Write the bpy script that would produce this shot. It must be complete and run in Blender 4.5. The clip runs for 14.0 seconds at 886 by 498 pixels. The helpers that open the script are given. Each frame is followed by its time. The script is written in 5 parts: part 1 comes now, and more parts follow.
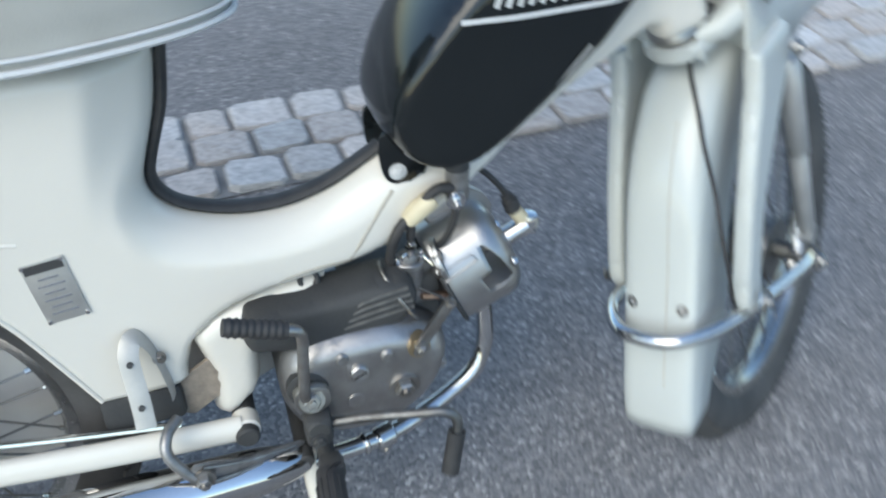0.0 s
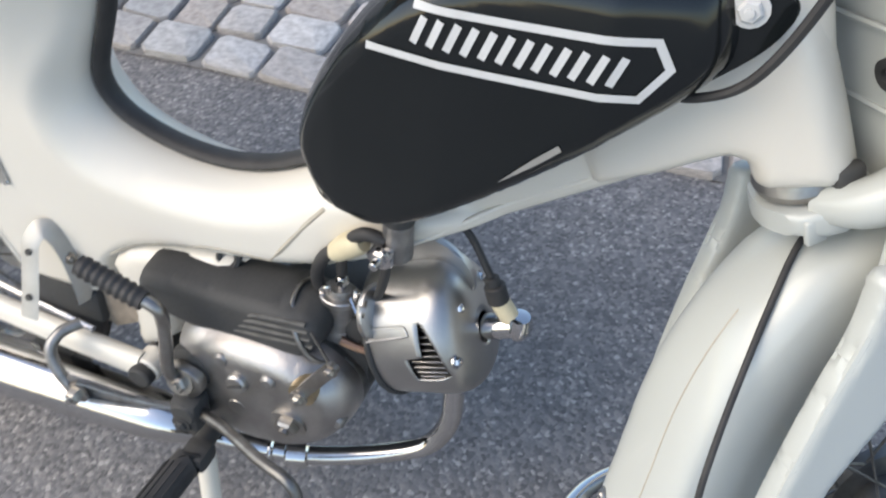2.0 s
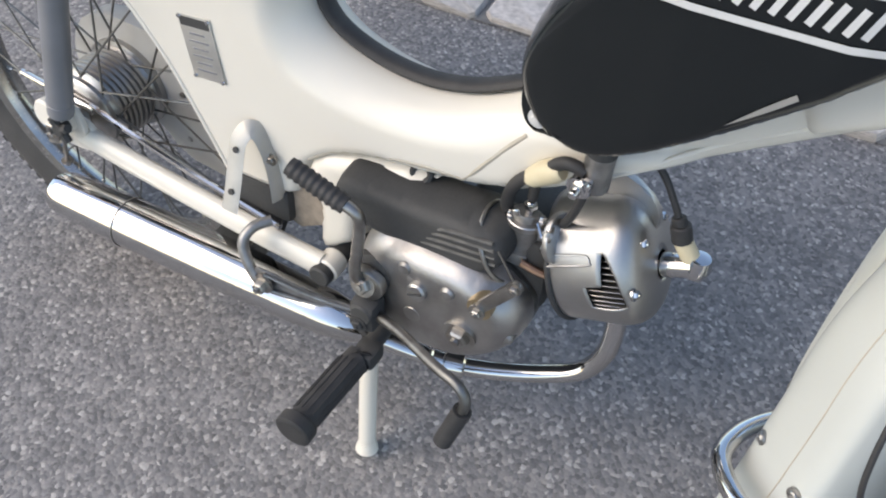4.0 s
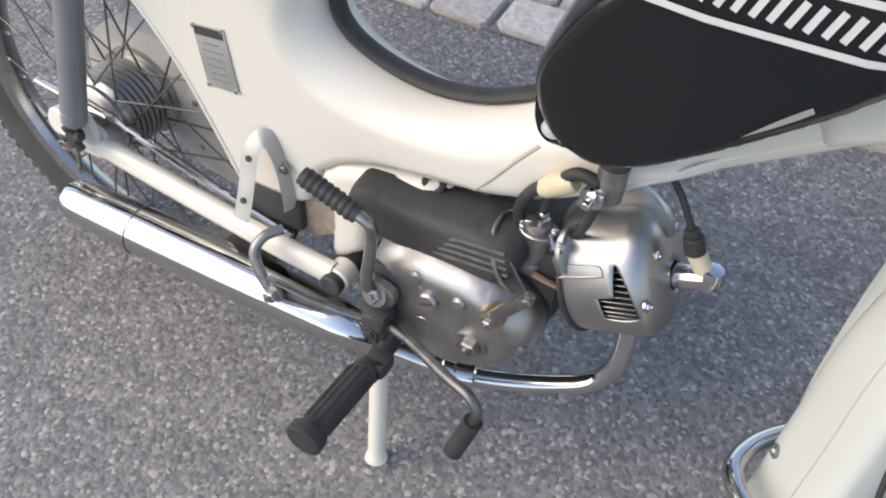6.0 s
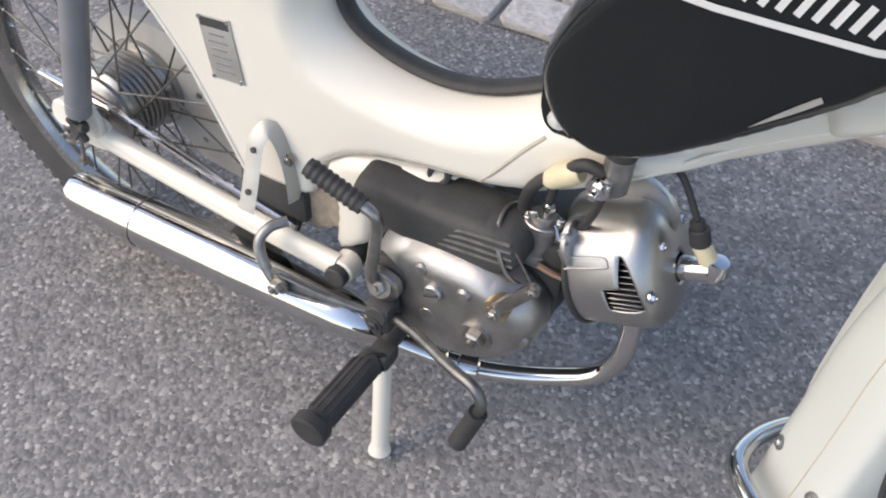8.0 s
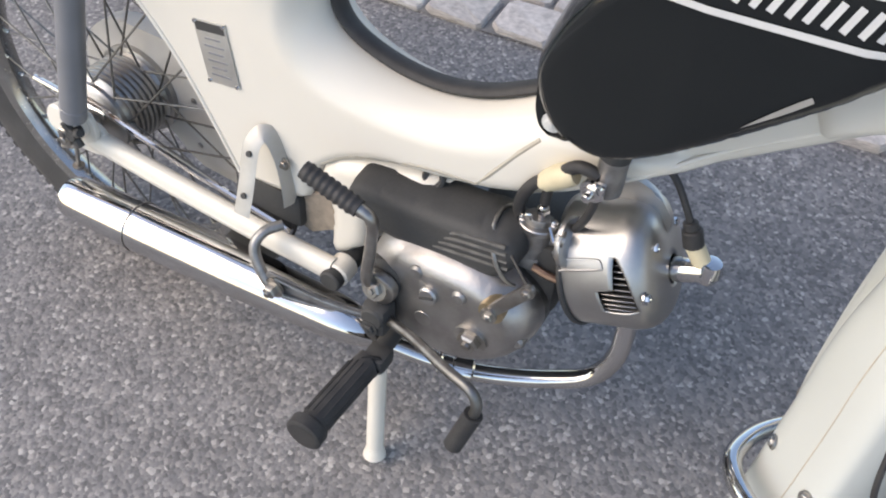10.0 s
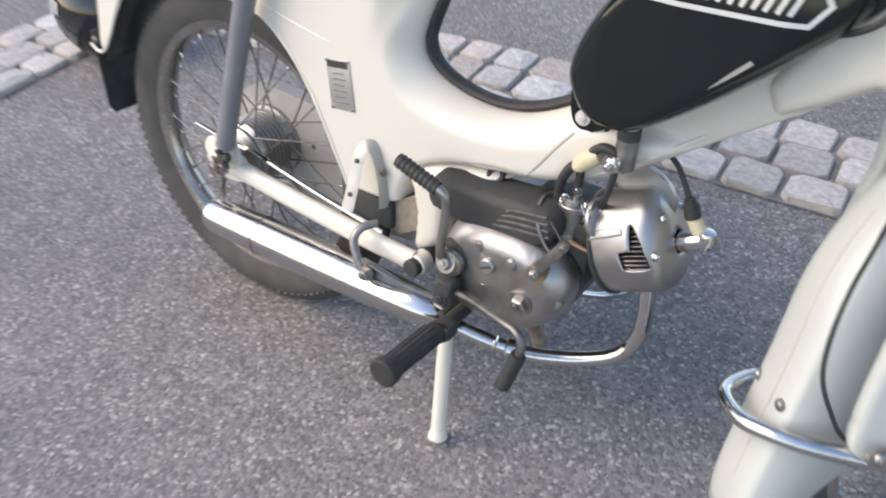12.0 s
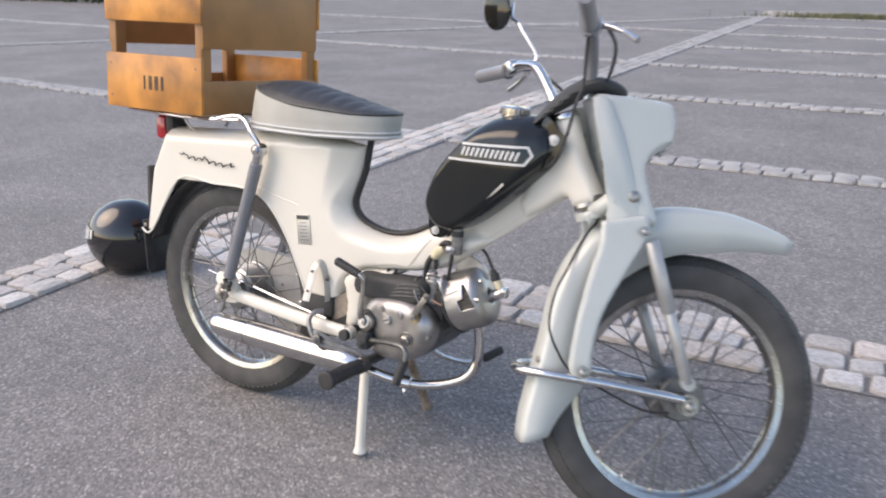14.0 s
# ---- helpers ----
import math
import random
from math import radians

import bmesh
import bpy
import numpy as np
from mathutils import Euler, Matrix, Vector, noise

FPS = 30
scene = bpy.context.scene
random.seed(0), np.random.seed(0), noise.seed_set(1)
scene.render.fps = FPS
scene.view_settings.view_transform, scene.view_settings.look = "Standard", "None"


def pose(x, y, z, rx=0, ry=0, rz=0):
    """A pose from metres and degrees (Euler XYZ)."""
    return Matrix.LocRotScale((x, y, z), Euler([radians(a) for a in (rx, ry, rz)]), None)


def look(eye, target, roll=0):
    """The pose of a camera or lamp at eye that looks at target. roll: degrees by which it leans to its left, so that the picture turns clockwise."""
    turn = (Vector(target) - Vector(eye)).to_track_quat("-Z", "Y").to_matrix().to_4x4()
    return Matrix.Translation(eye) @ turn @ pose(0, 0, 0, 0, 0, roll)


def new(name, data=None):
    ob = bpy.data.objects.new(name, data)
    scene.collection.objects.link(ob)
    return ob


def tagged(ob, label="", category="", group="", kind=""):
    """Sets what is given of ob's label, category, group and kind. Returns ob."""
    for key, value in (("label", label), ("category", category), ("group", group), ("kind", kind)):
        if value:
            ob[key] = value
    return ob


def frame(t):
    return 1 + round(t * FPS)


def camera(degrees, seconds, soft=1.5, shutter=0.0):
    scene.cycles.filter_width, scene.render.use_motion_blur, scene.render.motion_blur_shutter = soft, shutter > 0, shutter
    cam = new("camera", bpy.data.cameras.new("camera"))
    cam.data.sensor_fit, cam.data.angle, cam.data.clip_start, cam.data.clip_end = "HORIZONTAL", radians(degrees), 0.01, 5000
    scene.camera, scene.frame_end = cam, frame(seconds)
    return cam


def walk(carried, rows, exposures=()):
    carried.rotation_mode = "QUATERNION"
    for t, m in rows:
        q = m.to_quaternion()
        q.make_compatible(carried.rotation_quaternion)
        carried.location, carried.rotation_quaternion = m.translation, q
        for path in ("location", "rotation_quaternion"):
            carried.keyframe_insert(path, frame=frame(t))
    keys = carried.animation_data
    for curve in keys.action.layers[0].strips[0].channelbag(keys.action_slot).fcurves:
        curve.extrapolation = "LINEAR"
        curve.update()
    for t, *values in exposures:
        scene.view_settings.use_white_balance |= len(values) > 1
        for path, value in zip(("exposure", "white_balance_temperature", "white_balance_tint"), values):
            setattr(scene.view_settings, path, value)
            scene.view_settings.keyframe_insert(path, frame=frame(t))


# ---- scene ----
cam = camera(54.8, 14.0, 2.0, 0.6)
EXPOSURES = [(0.0, 1.02, 6200, 2), (0.5, 1.03, 6450, 4), (1.0, 1.16, 6700, 6), (1.5, 1.17, 6950, 9), (3.0, 1.10, 7100, 10), (7.5, 1.18, 7350, 13), (12.0, 1.24, 7300, 13), (13.5, 1.34, 7350, 14), (14.0, 1.22, 7500, 16)]
PATH = [
    (0, (0.380, -0.768, 1.095), (1.089, 0.984, -0.553), 1.2),
    (0.5, (0.537, -0.705, 1.049), (0.727, 0.300, 0.203), 8.5),
    (0.6, (0.565, -0.700, 1.052), (0.861, 0.905, -0.294), 9.8),
    (1, (0.682, -0.607, 1.041), (0.792, 0.892, -0.277), 10.5),
    (1.5, (0.758, -0.531, 1.047), (0.602, 0.899, -0.343), 5.8),
    (2, (0.845, -0.523, 1.052), (0.473, 0.764, -0.433), 1.8),
    (2.5, (0.86, -0.533, 1.07), (0.428, 0.712, -0.434), 1.3),
    (3, (0.803, -0.565, 1.082), (0.363, 0.627, -0.462), 1.3),
    (3.5, (0.786, -0.574, 1.077), (0.314, 0.551, -0.508), 1.2),
    (4, (0.775, -0.58, 1.073), (0.244, 0.513, -0.515), 0.2),
    (6.5, (0.77, -0.581, 1.074), (0.216, 0.519, -0.501), -0.1),
    (7, (0.771, -0.583, 1.072), (0.218, 0.518, -0.503), -0.3),
    (7.5, (0.771, -0.585, 1.072), (0.218, 0.516, -0.504), -0.1),
    (8, (0.767, -0.587, 1.071), (0.218, 0.508, -0.511), 0.1),
    (10.5, (0.768, -0.597, 1.071), (0.238, 0.527, -0.496), 1.1),
    (11, (0.771, -0.61, 1.076), (0.255, 0.528, -0.486), 2.0),
    (11.5, (0.782, -0.7, 1.076), (0.227, 0.586, -0.352), -0.1),
    (12, (0.949, -0.891, 1.083), (0.109, 0.405, -0.186), -1.7),
    (12.5, (1.058, -1.087, 1.1), (0.132, 0.276, -0.034), -2.9),
    (13, (1.142, -1.336, 1.064), (0.215, 0.081, -0.001), 1.1),
    (13.5, (1.252, -1.471, 1.111), (0.379, 0.152, 0.334), 1.3),
    (14, (1.482, -1.679, 1.141), (0.604, -0.003, 0.491), -0.1),
]
walk(cam, [(t, look(eye, target, roll)) for t, eye, target, roll in PATH], EXPOSURES)

# ---- world and light ----
SUN_DIR = Vector((-0.60, -0.45, 0.70)).normalized()
world = bpy.data.worlds.new("sky")
scene.world = world
world.use_nodes = True
wn = world.node_tree.nodes
sky = wn.new("ShaderNodeTexSky")
sky.sky_type, sky.sun_disc = "NISHITA", False
sky.sun_elevation = math.asin(SUN_DIR.z)
sky.sun_rotation = math.atan2(SUN_DIR.x, SUN_DIR.y)
sky.air_density, sky.dust_density = 1.0, 1.0
wn["Background"].inputs["Strength"].default_value = 0.15
world.node_tree.links.new(sky.outputs[0], wn["Background"].inputs[0])
sun = new("sun", bpy.data.lights.new("sun", "SUN"))
sun.data.energy, sun.data.angle, sun.data.color = 0.92, radians(50), (1.0, 0.885, 0.73)
sun.matrix_world = look(SUN_DIR * 30, (0, 0, 0))


# ---- materials ----
def mat(name, col, rough=0.5, metal=0.0, coat=0.0, col2=None, scale=8.0, amount=0.5, bump=0.0, bscale=60.0, rvar=0.1, random=0.0, coords="Object", detail=5.0, tint=None):
    """A node material: two tones mixed by noise at two scales, roughness variation and fine relief."""
    m = bpy.data.materials.new(name)
    m.use_nodes = True
    nt = m.node_tree
    n, l = nt.nodes, nt.links
    b = n["Principled BSDF"]
    b.inputs["Metallic"].default_value = metal
    b.inputs["Coat Weight"].default_value = coat
    b.inputs["Coat Roughness"].default_value = 0.06
    tc = n.new("ShaderNodeTexCoord")
    big = n.new("ShaderNodeTexNoise")
    big.inputs["Scale"].default_value, big.inputs["Detail"].default_value = scale, detail
    l.new(tc.outputs[coords], big.inputs["Vector"])
    fine = n.new("ShaderNodeTexNoise")
    fine.inputs["Scale"].default_value, fine.inputs["Detail"].default_value = bscale, 4.0
    l.new(tc.outputs[coords], fine.inputs["Vector"])
    ramp = n.new("ShaderNodeMapRange")
    ramp.inputs["From Min"].default_value, ramp.inputs["From Max"].default_value = 0.35, 0.68
    ramp.inputs["To Max"].default_value = amount
    l.new(big.outputs["Fac"], ramp.inputs["Value"])
    mix = n.new("ShaderNodeMix")
    mix.data_type = "RGBA"
    mix.inputs["A"].default_value = (*col, 1)
    mix.inputs["B"].default_value = (*(col2 or tuple(c * 0.8 for c in col)), 1)
    l.new(ramp.outputs[0], mix.inputs["Factor"])
    out = mix.outputs["Result"]
    if random:
        info = n.new("ShaderNodeObjectInfo")
        if tint:
            pick = n.new("ShaderNodeMath")
            pick.operation = "PINGPONG"
            pick.inputs[1].default_value = 0.17
            l.new(info.outputs["Random"], pick.inputs[0])
            grow = n.new("ShaderNodeMath")
            grow.operation = "MULTIPLY"
            grow.inputs[1].default_value = 4.0
            l.new(pick.outputs[0], grow.inputs[0])
            warm = n.new("ShaderNodeMix")
            warm.data_type, warm.blend_type = "RGBA", "MULTIPLY"
            warm.inputs["B"].default_value = (*tint, 1)
            l.new(grow.outputs[0], warm.inputs["Factor"])
            l.new(out, warm.inputs["A"])
            out = warm.outputs["Result"]
        hsv = n.new("ShaderNodeHueSaturation")
        mr = n.new("ShaderNodeMapRange")
        mr.inputs["To Min"].default_value, mr.inputs["To Max"].default_value = 1 - random, 1 + random
        l.new(info.outputs["Random"], mr.inputs["Value"])
        l.new(mr.outputs[0], hsv.inputs["Value"])
        l.new(out, hsv.inputs["Color"])
        out = hsv.outputs["Color"]
    l.new(out, b.inputs["Base Color"])
    rr = n.new("ShaderNodeMapRange")
    rr.inputs["To Min"].default_value, rr.inputs["To Max"].default_value = max(rough - rvar, 0.02), min(rough + rvar, 1)
    l.new(fine.outputs["Fac"], rr.inputs["Value"])
    l.new(rr.outputs[0], b.inputs["Roughness"])
    if bump:
        bp = n.new("ShaderNodeBump")
        bp.inputs["Strength"].default_value, bp.inputs["Distance"].default_value = bump, 0.002
        l.new(fine.outputs["Fac"], bp.inputs["Height"])
        l.new(bp.outputs[0], b.inputs["Normal"])
    return m


CREAM = mat("cream_paint", (0.70, 0.665, 0.59), 0.34, 0, 0.25, (0.65, 0.615, 0.54), 5, 0.5, 0.03, 300, 0.08)
# darker, cooler copy of the cream; the fork's shade is in this colour
FORK_CREAM_SHADED = mat("shaded_cream_paint", (0.49, 0.512, 0.49), 0.32, 0, 0.4, (0.445, 0.46, 0.43), 5, 0.5, 0.03, 300, 0.08)
BLACK = mat("black_gloss_paint", (0.006, 0.008, 0.009), 0.12, 0, 0.0, (0.010, 0.012, 0.013), 6, 0.6, 0.01, 90, 0.05)
WHITE = mat("white_decal", (0.56, 0.565, 0.56), 0.4, 0, 0, (0.47, 0.47, 0.46), 60)
CHROME = mat("chrome", (0.63, 0.63, 0.64), 0.08, 1, 0, (0.46, 0.445, 0.42), 22, 0.5, 0.03, 160, 0.04)
RIM = mat("dull_chrome", (0.44, 0.44, 0.43), 0.24, 1, 0, (0.30, 0.285, 0.265), 30, 0.7, 0.05, 200, 0.1)
STEEL = mat("zinc_steel", (0.42, 0.41, 0.39), 0.38, 1, 0, (0.24, 0.22, 0.20), 40, 0.8, 0.1, 300, 0.12)
ALU = mat("cast_aluminium", (0.50, 0.49, 0.48), 0.36, 1, 0, (0.30, 0.285, 0.27), 24, 0.8, 0.12, 420, 0.12)
COVER = mat("satin_aluminium", (0.43, 0.418, 0.41), 0.43, 1, 0, (0.30, 0.288, 0.28), 30, 0.9, 0.14, 380, 0.16)
ALU_BRIGHT = mat("polished_aluminium", (0.45, 0.445, 0.44), 0.39, 1, 0, (0.34, 0.33, 0.32), 22, 0.7, 0.06, 420, 0.10)
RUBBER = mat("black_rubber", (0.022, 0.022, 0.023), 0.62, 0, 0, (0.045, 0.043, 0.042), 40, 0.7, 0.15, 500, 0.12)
TYRE = mat("tyre_rubber", (0.045, 0.044, 0.043), 0.75, 0, 0, (0.085, 0.082, 0.079), 14, 0.8, 0.2, 240, 0.12)
PLASTIC = mat("dusty_black_plastic", (0.032, 0.033, 0.034), 0.68, 0, 0, (0.056, 0.055, 0.052), 14, 0.8, 0.12, 300, 0.12)
SHOCK_GREY = mat("grey_enamel", (0.20, 0.205, 0.22), 0.35, 0, 0.2, (0.16, 0.165, 0.175), 20, 0.6, 0.03, 300, 0.08)
VINYL = mat("black_vinyl", (0.030, 0.031, 0.034), 0.45, 0, 0, (0.05, 0.05, 0.052), 14, 0.7, 0.2, 700, 0.1)
VINYL_LIGHT = mat("light_grey_vinyl", (0.40, 0.395, 0.36), 0.5, 0, 0, (0.32, 0.31, 0.275), 10, 0.7, 0.12, 500, 0.1)
WOOD = mat("varnished_board", (0.64, 0.265, 0.048), 0.45, 0, 0.1, (0.15, 0.06, 0.018), 9, 0.80, 0.15, 180, 0.12, 0.12)
# browner, darker copy of the board colour, with the crate ends' shade painted in
WOOD_SHADED = mat("shaded_board", (0.34, 0.158, 0.050), 0.5, 0, 0, (0.22, 0.105, 0.034), 9, 0.8, 0.15, 160, 0.12, 0.1)
INK = mat("dark_ink", (0.04, 0.025, 0.015), 0.6, 0, 0, (0.12, 0.07, 0.03), 80, 0.8)
RED = mat("red_lens", (0.42, 0.02, 0.03), 0.15, 0, 0.4, (0.30, 0.015, 0.02), 60)
HELMET = mat("black_helmet_shell", (0.008, 0.008, 0.010), 0.12, 0, 0.5, (0.014, 0.014, 0.016), 10, 0.5, 0.01, 100, 0.05)
SILVER = mat("silver_plate", (0.55, 0.54, 0.51), 0.4, 0.7, 0, (0.42, 0.41, 0.38), 50, 0.6)
COPPER = mat("copper_pipe", (0.46, 0.29, 0.21), 0.36, 1, 0, (0.30, 0.19, 0.14), 60)
CREAM_PLASTIC = mat("yellowed_plastic", (0.62, 0.55, 0.38), 0.45, 0, 0, (0.50, 0.42, 0.27), 60)
SPOKE = mat("dull_spoke_steel", (0.21, 0.21, 0.205), 0.45, 1, 0, (0.12, 0.115, 0.11), 60, 0.8, 0.1, 300)
STRAP = mat("bare_aluminium", (0.47, 0.46, 0.43), 0.45, 0.35, 0, (0.36, 0.35, 0.325), 30, 0.7, 0.08, 300, 0.12)
DAMPER = mat("grey_lacquer", (0.40, 0.405, 0.40), 0.34, 0.35, 0.2, (0.31, 0.31, 0.305), 24, 0.7, 0.05, 300, 0.1)
GRIME = mat("grimy_cream_paint", (0.33, 0.27, 0.21), 0.75, 0, 0, (0.13, 0.11, 0.09), 70, 0.7, 0.25, 260, 0.12)
# cream darkened to paint the soft shade along seams and creases
SEAM_SHADE = mat("seam_shade_paint", (0.46, 0.42, 0.35), 0.5, 0, 0, (0.34, 0.30, 0.24), 40, 0.7, 0.05, 300)
PEWTER = mat("dull_grey_alloy", (0.34, 0.335, 0.33), 0.46, 0.85, 0, (0.19, 0.185, 0.18), 70, 0.8, 0.10, 420, 0.12)
# dirt-mottled cream, dulled so the chain case's shade is in the colour
DULL_CREAM = mat("dull_cream_paint", (0.56, 0.545, 0.51), 0.55, 0, 0, (0.36, 0.345, 0.32), 9, 0.8, 0.06, 260, 0.1)
RIB_DUST = mat("dusty_rib_edge", (0.075, 0.074, 0.070), 0.75, 0, 0, (0.14, 0.135, 0.125), 60, 0.8, 0.1, 300, 0.1)
BRASS = mat("worn_brass", (0.56, 0.46, 0.31), 0.42, 1, 0, (0.36, 0.28, 0.18), 60)
RUST_BROWN = mat("rust_brown_mottle", (0.26, 0.205, 0.16), 0.7, 0, 0, (0.10, 0.07, 0.05), 40, 0.9, 0.3, 200)
GRANITE = mat("granite_sett", (0.55, 0.542, 0.53), 0.72, 0, 0, (0.32, 0.313, 0.305), 7, 0.9, 1.0, 19, 0.12, 0.2, tint=(1.0, 0.86, 0.76))
GRASS = mat("grass_blade", (0.09, 0.10, 0.045), 0.7, 0, 0, (0.14, 0.13, 0.07), 3, 0.9)


def asphalt_material():
    """Worn asphalt: pale and dark aggregate a few millimetres wide in grey binder, with larger patches."""
    m = bpy.data.materials.new("worn_asphalt")
    m.use_nodes = True
    n, l = m.node_tree.nodes, m.node_tree.links
    b = n["Principled BSDF"]
    tc = n.new("ShaderNodeTexCoord")
    v = n.new("ShaderNodeTexVoronoi")
    v.inputs["Scale"].default_value = 170
    v2 = n.new("ShaderNodeTexVoronoi")
    v2.inputs["Scale"].default_value = 85
    big = n.new("ShaderNodeTexNoise")
    big.inputs["Scale"].default_value, big.inputs["Detail"].default_value = 1.3, 6
    for q in (v, v2, big):
        l.new(tc.outputs["Object"], q.inputs["Vector"])
    ramp = n.new("ShaderNodeValToRGB")
    cr = ramp.color_ramp
    cr.elements[0].position, cr.elements[0].color = 0.0, (0.118, 0.114, 0.114, 1)
    cr.elements[1].position, cr.elements[1].color = 1.0, (0.40, 0.38, 0.358, 1)
    for p, c in ((0.35, (0.166, 0.160, 0.160, 1)), (0.7, (0.216, 0.207, 0.202, 1)), (0.9, (0.262, 0.247, 0.235, 1))):
        e = cr.elements.new(p)
        e.color = c
    sep = n.new("ShaderNodeSeparateColor")
    l.new(v.outputs["Color"], sep.inputs[0])
    l.new(sep.outputs[0], ramp.inputs[0])
    tone = n.new("ShaderNodeMapRange")
    tone.inputs["From Min"].default_value, tone.inputs["From Max"].default_value = 0.3, 0.7
    tone.inputs["To Min"].default_value, tone.inputs["To Max"].default_value = 0.81, 1.09
    l.new(big.outputs["Fac"], tone.inputs["Value"])
    mid = n.new("ShaderNodeTexNoise")
    mid.inputs["Scale"].default_value, mid.inputs["Detail"].default_value = 16, 4
    l.new(tc.outputs["Object"], mid.inputs["Vector"])
    mottle = n.new("ShaderNodeMapRange")
    mottle.inputs["From Min"].default_value, mottle.inputs["From Max"].default_value = 0.3, 0.7
    mottle.inputs["To Min"].default_value, mottle.inputs["To Max"].default_value = 0.90, 1.10
    l.new(mid.outputs["Fac"], mottle.inputs["Value"])
    both = n.new("ShaderNodeMath")
    both.operation = "MULTIPLY"
    l.new(tone.outputs[0], both.inputs[0])
    l.new(mottle.outputs[0], both.inputs[1])
    hsv = n.new("ShaderNodeHueSaturation")
    l.new(ramp.outputs[0], hsv.inputs["Color"])
    l.new(both.outputs[0], hsv.inputs["Value"])
    l.new(hsv.outputs[0], b.inputs["Base Color"])
    b.inputs["Roughness"].default_value = 0.82
    add = n.new("ShaderNodeMath")
    add.operation = "ADD"
    l.new(v.outputs["Distance"], add.inputs[0])
    l.new(v2.outputs["Distance"], add.inputs[1])
    bp = n.new("ShaderNodeBump")
    bp.invert = True
    bp.inputs["Strength"].default_value, bp.inputs["Distance"].default_value = 0.42, 0.003
    l.new(add.outputs[0], bp.inputs["Height"])
    l.new(bp.outputs[0], b.inputs["Normal"])
    return m


ASPHALT = asphalt_material()


# ---- mesh tools ----
def V(*a):
    return Vector(a)


def turn_to(d):
    return Vector(d).normalized().to_track_quat("Z", "Y").to_matrix().to_4x4()


def part(name, bm, material, parent=None, label="", m=None, flat=False, angle=38):
    """Links a bmesh as one mesh object under a thing or a part."""
    bmesh.ops.recalc_face_normals(bm, faces=bm.faces)
    me = bpy.data.meshes.new(name)
    bm.to_mesh(me)
    bm.free()
    if not flat:
        me.shade_smooth()
        me.set_sharp_from_angle(angle=radians(angle))
    me.materials.append(material)
    ob = new(name, me)
    if parent:
        ob.parent = parent
    if m is not None:
        ob.matrix_basis = m
    if label:
        ob["label"] = label
    return ob


def smooth_path(pts, per=6, closed=False):
    pts = [Vector(p) for p in pts]
    out, n = [], len(pts)
    for i in range(n if closed else n - 1):
        get = (lambda k: pts[k % n]) if closed else (lambda k: pts[min(max(k, 0), n - 1)])
        a, b, c, d = get(i - 1), get(i), get(i + 1), get(i + 2)
        for k in range(per):
            t = k / per
            out.append(0.5 * (2 * b + (c - a) * t + (2 * a - 5 * b + 4 * c - d) * t * t + (3 * b - a - 3 * c + d) * t ** 3))
    if not closed:
        out.append(pts[-1])
    return out


def tube(bm, pts, r, n=10, per=6, closed=False, flat=(1, 1)):
    """A round bar along a smooth path; r is one radius or one for each given point; flat squeezes the section."""
    path = smooth_path(pts, per, closed) if per > 1 else [Vector(p) for p in pts]
    rs = [r] * len(path) if not isinstance(r, (list, tuple)) else [float(q) for q in np.interp(np.linspace(0, len(r) - 1, len(path)), range(len(r)), r)]
    up, rings = None, []
    for i, p in enumerate(path):
        d = (path[(i + 1) % len(path)] if closed or i + 1 < len(path) else p) - (path[i - 1] if closed or i else p)
        d.normalize()
        if up is None:
            up = d.orthogonal() if abs(d.y) > 0.9 else (V(0, 1, 0) - d * d.y)
        up = (up - d * up.dot(d)).normalized()
        side = d.cross(up)
        rings.append([bm.verts.new(p + rs[i] * (flat[0] * math.cos(a) * up + flat[1] * math.sin(a) * side)) for a in (2 * math.pi * k / n for k in range(n))])
    for a, b in zip(rings, rings[1:] + rings[:1] if closed else rings[1:]):
        for k in range(n):
            bm.faces.new((a[k], a[(k + 1) % n], b[(k + 1) % n], b[k]))
    if not closed:
        bm.faces.new(rings[0][::-1])
        bm.faces.new(rings[-1])
    return bm


def lathe(bm, profile, m=Matrix(), n=24, cap=True):
    """Turns (radius, height) rows round the local z axis of m."""
    rings = []
    for r, h in profile:
        if r < 1e-6:
            rings.append([bm.verts.new(m @ V(0, 0, h))])
        else:
            rings.append([bm.verts.new(m @ V(r * math.cos(a), r * math.sin(a), h)) for a in (2 * math.pi * k / n for k in range(n))])
    for a, b in zip(rings, rings[1:]):
        for k in range(n):
            q = [a[k % len(a)], a[(k + 1) % len(a)], b[(k + 1) % len(b)], b[k % len(b)]]
            q = list(dict.fromkeys(q))
            if len(q) > 2:
                bm.faces.new(q)
    for ring in (rings[0], rings[-1]):
        if len(ring) > 2 and cap and (profile[0] != profile[-1]):
            bm.faces.new(ring)
    return bm


def rod(bm, a, b, r, n=12, bev=0.0):
    a, b = Vector(a), Vector(b)
    m, h = Matrix.Translation(a) @ turn_to(b - a), (b - a).length
    bev = bev or r * 0.15
    return lathe(bm, [(0, 0), (r - bev, 0), (r, bev), (r, h - bev), (r - bev, h), (0, h)], m, n)


def bolt(bm, p, d, r, h, n=6, washer=True):
    """A hexagon or round head on a washer."""
    m = Matrix.Translation(p) @ turn_to(d)
    if washer:
        lathe(bm, [(0, -0.001), (r * 1.5, -0.001), (r * 1.5, r * 0.3), (0, r * 0.3)], m, 14)
    lathe(bm, [(0, 0), (r, 0), (r, h * 0.8), (r * 0.8, h), (0, h)], m, n)
    lathe(bm, [(0, h * 0.9), (r * 0.45, h * 0.9), (r * 0.4, h * 1.3), (0, h * 1.35)], m, 8)
    return bm


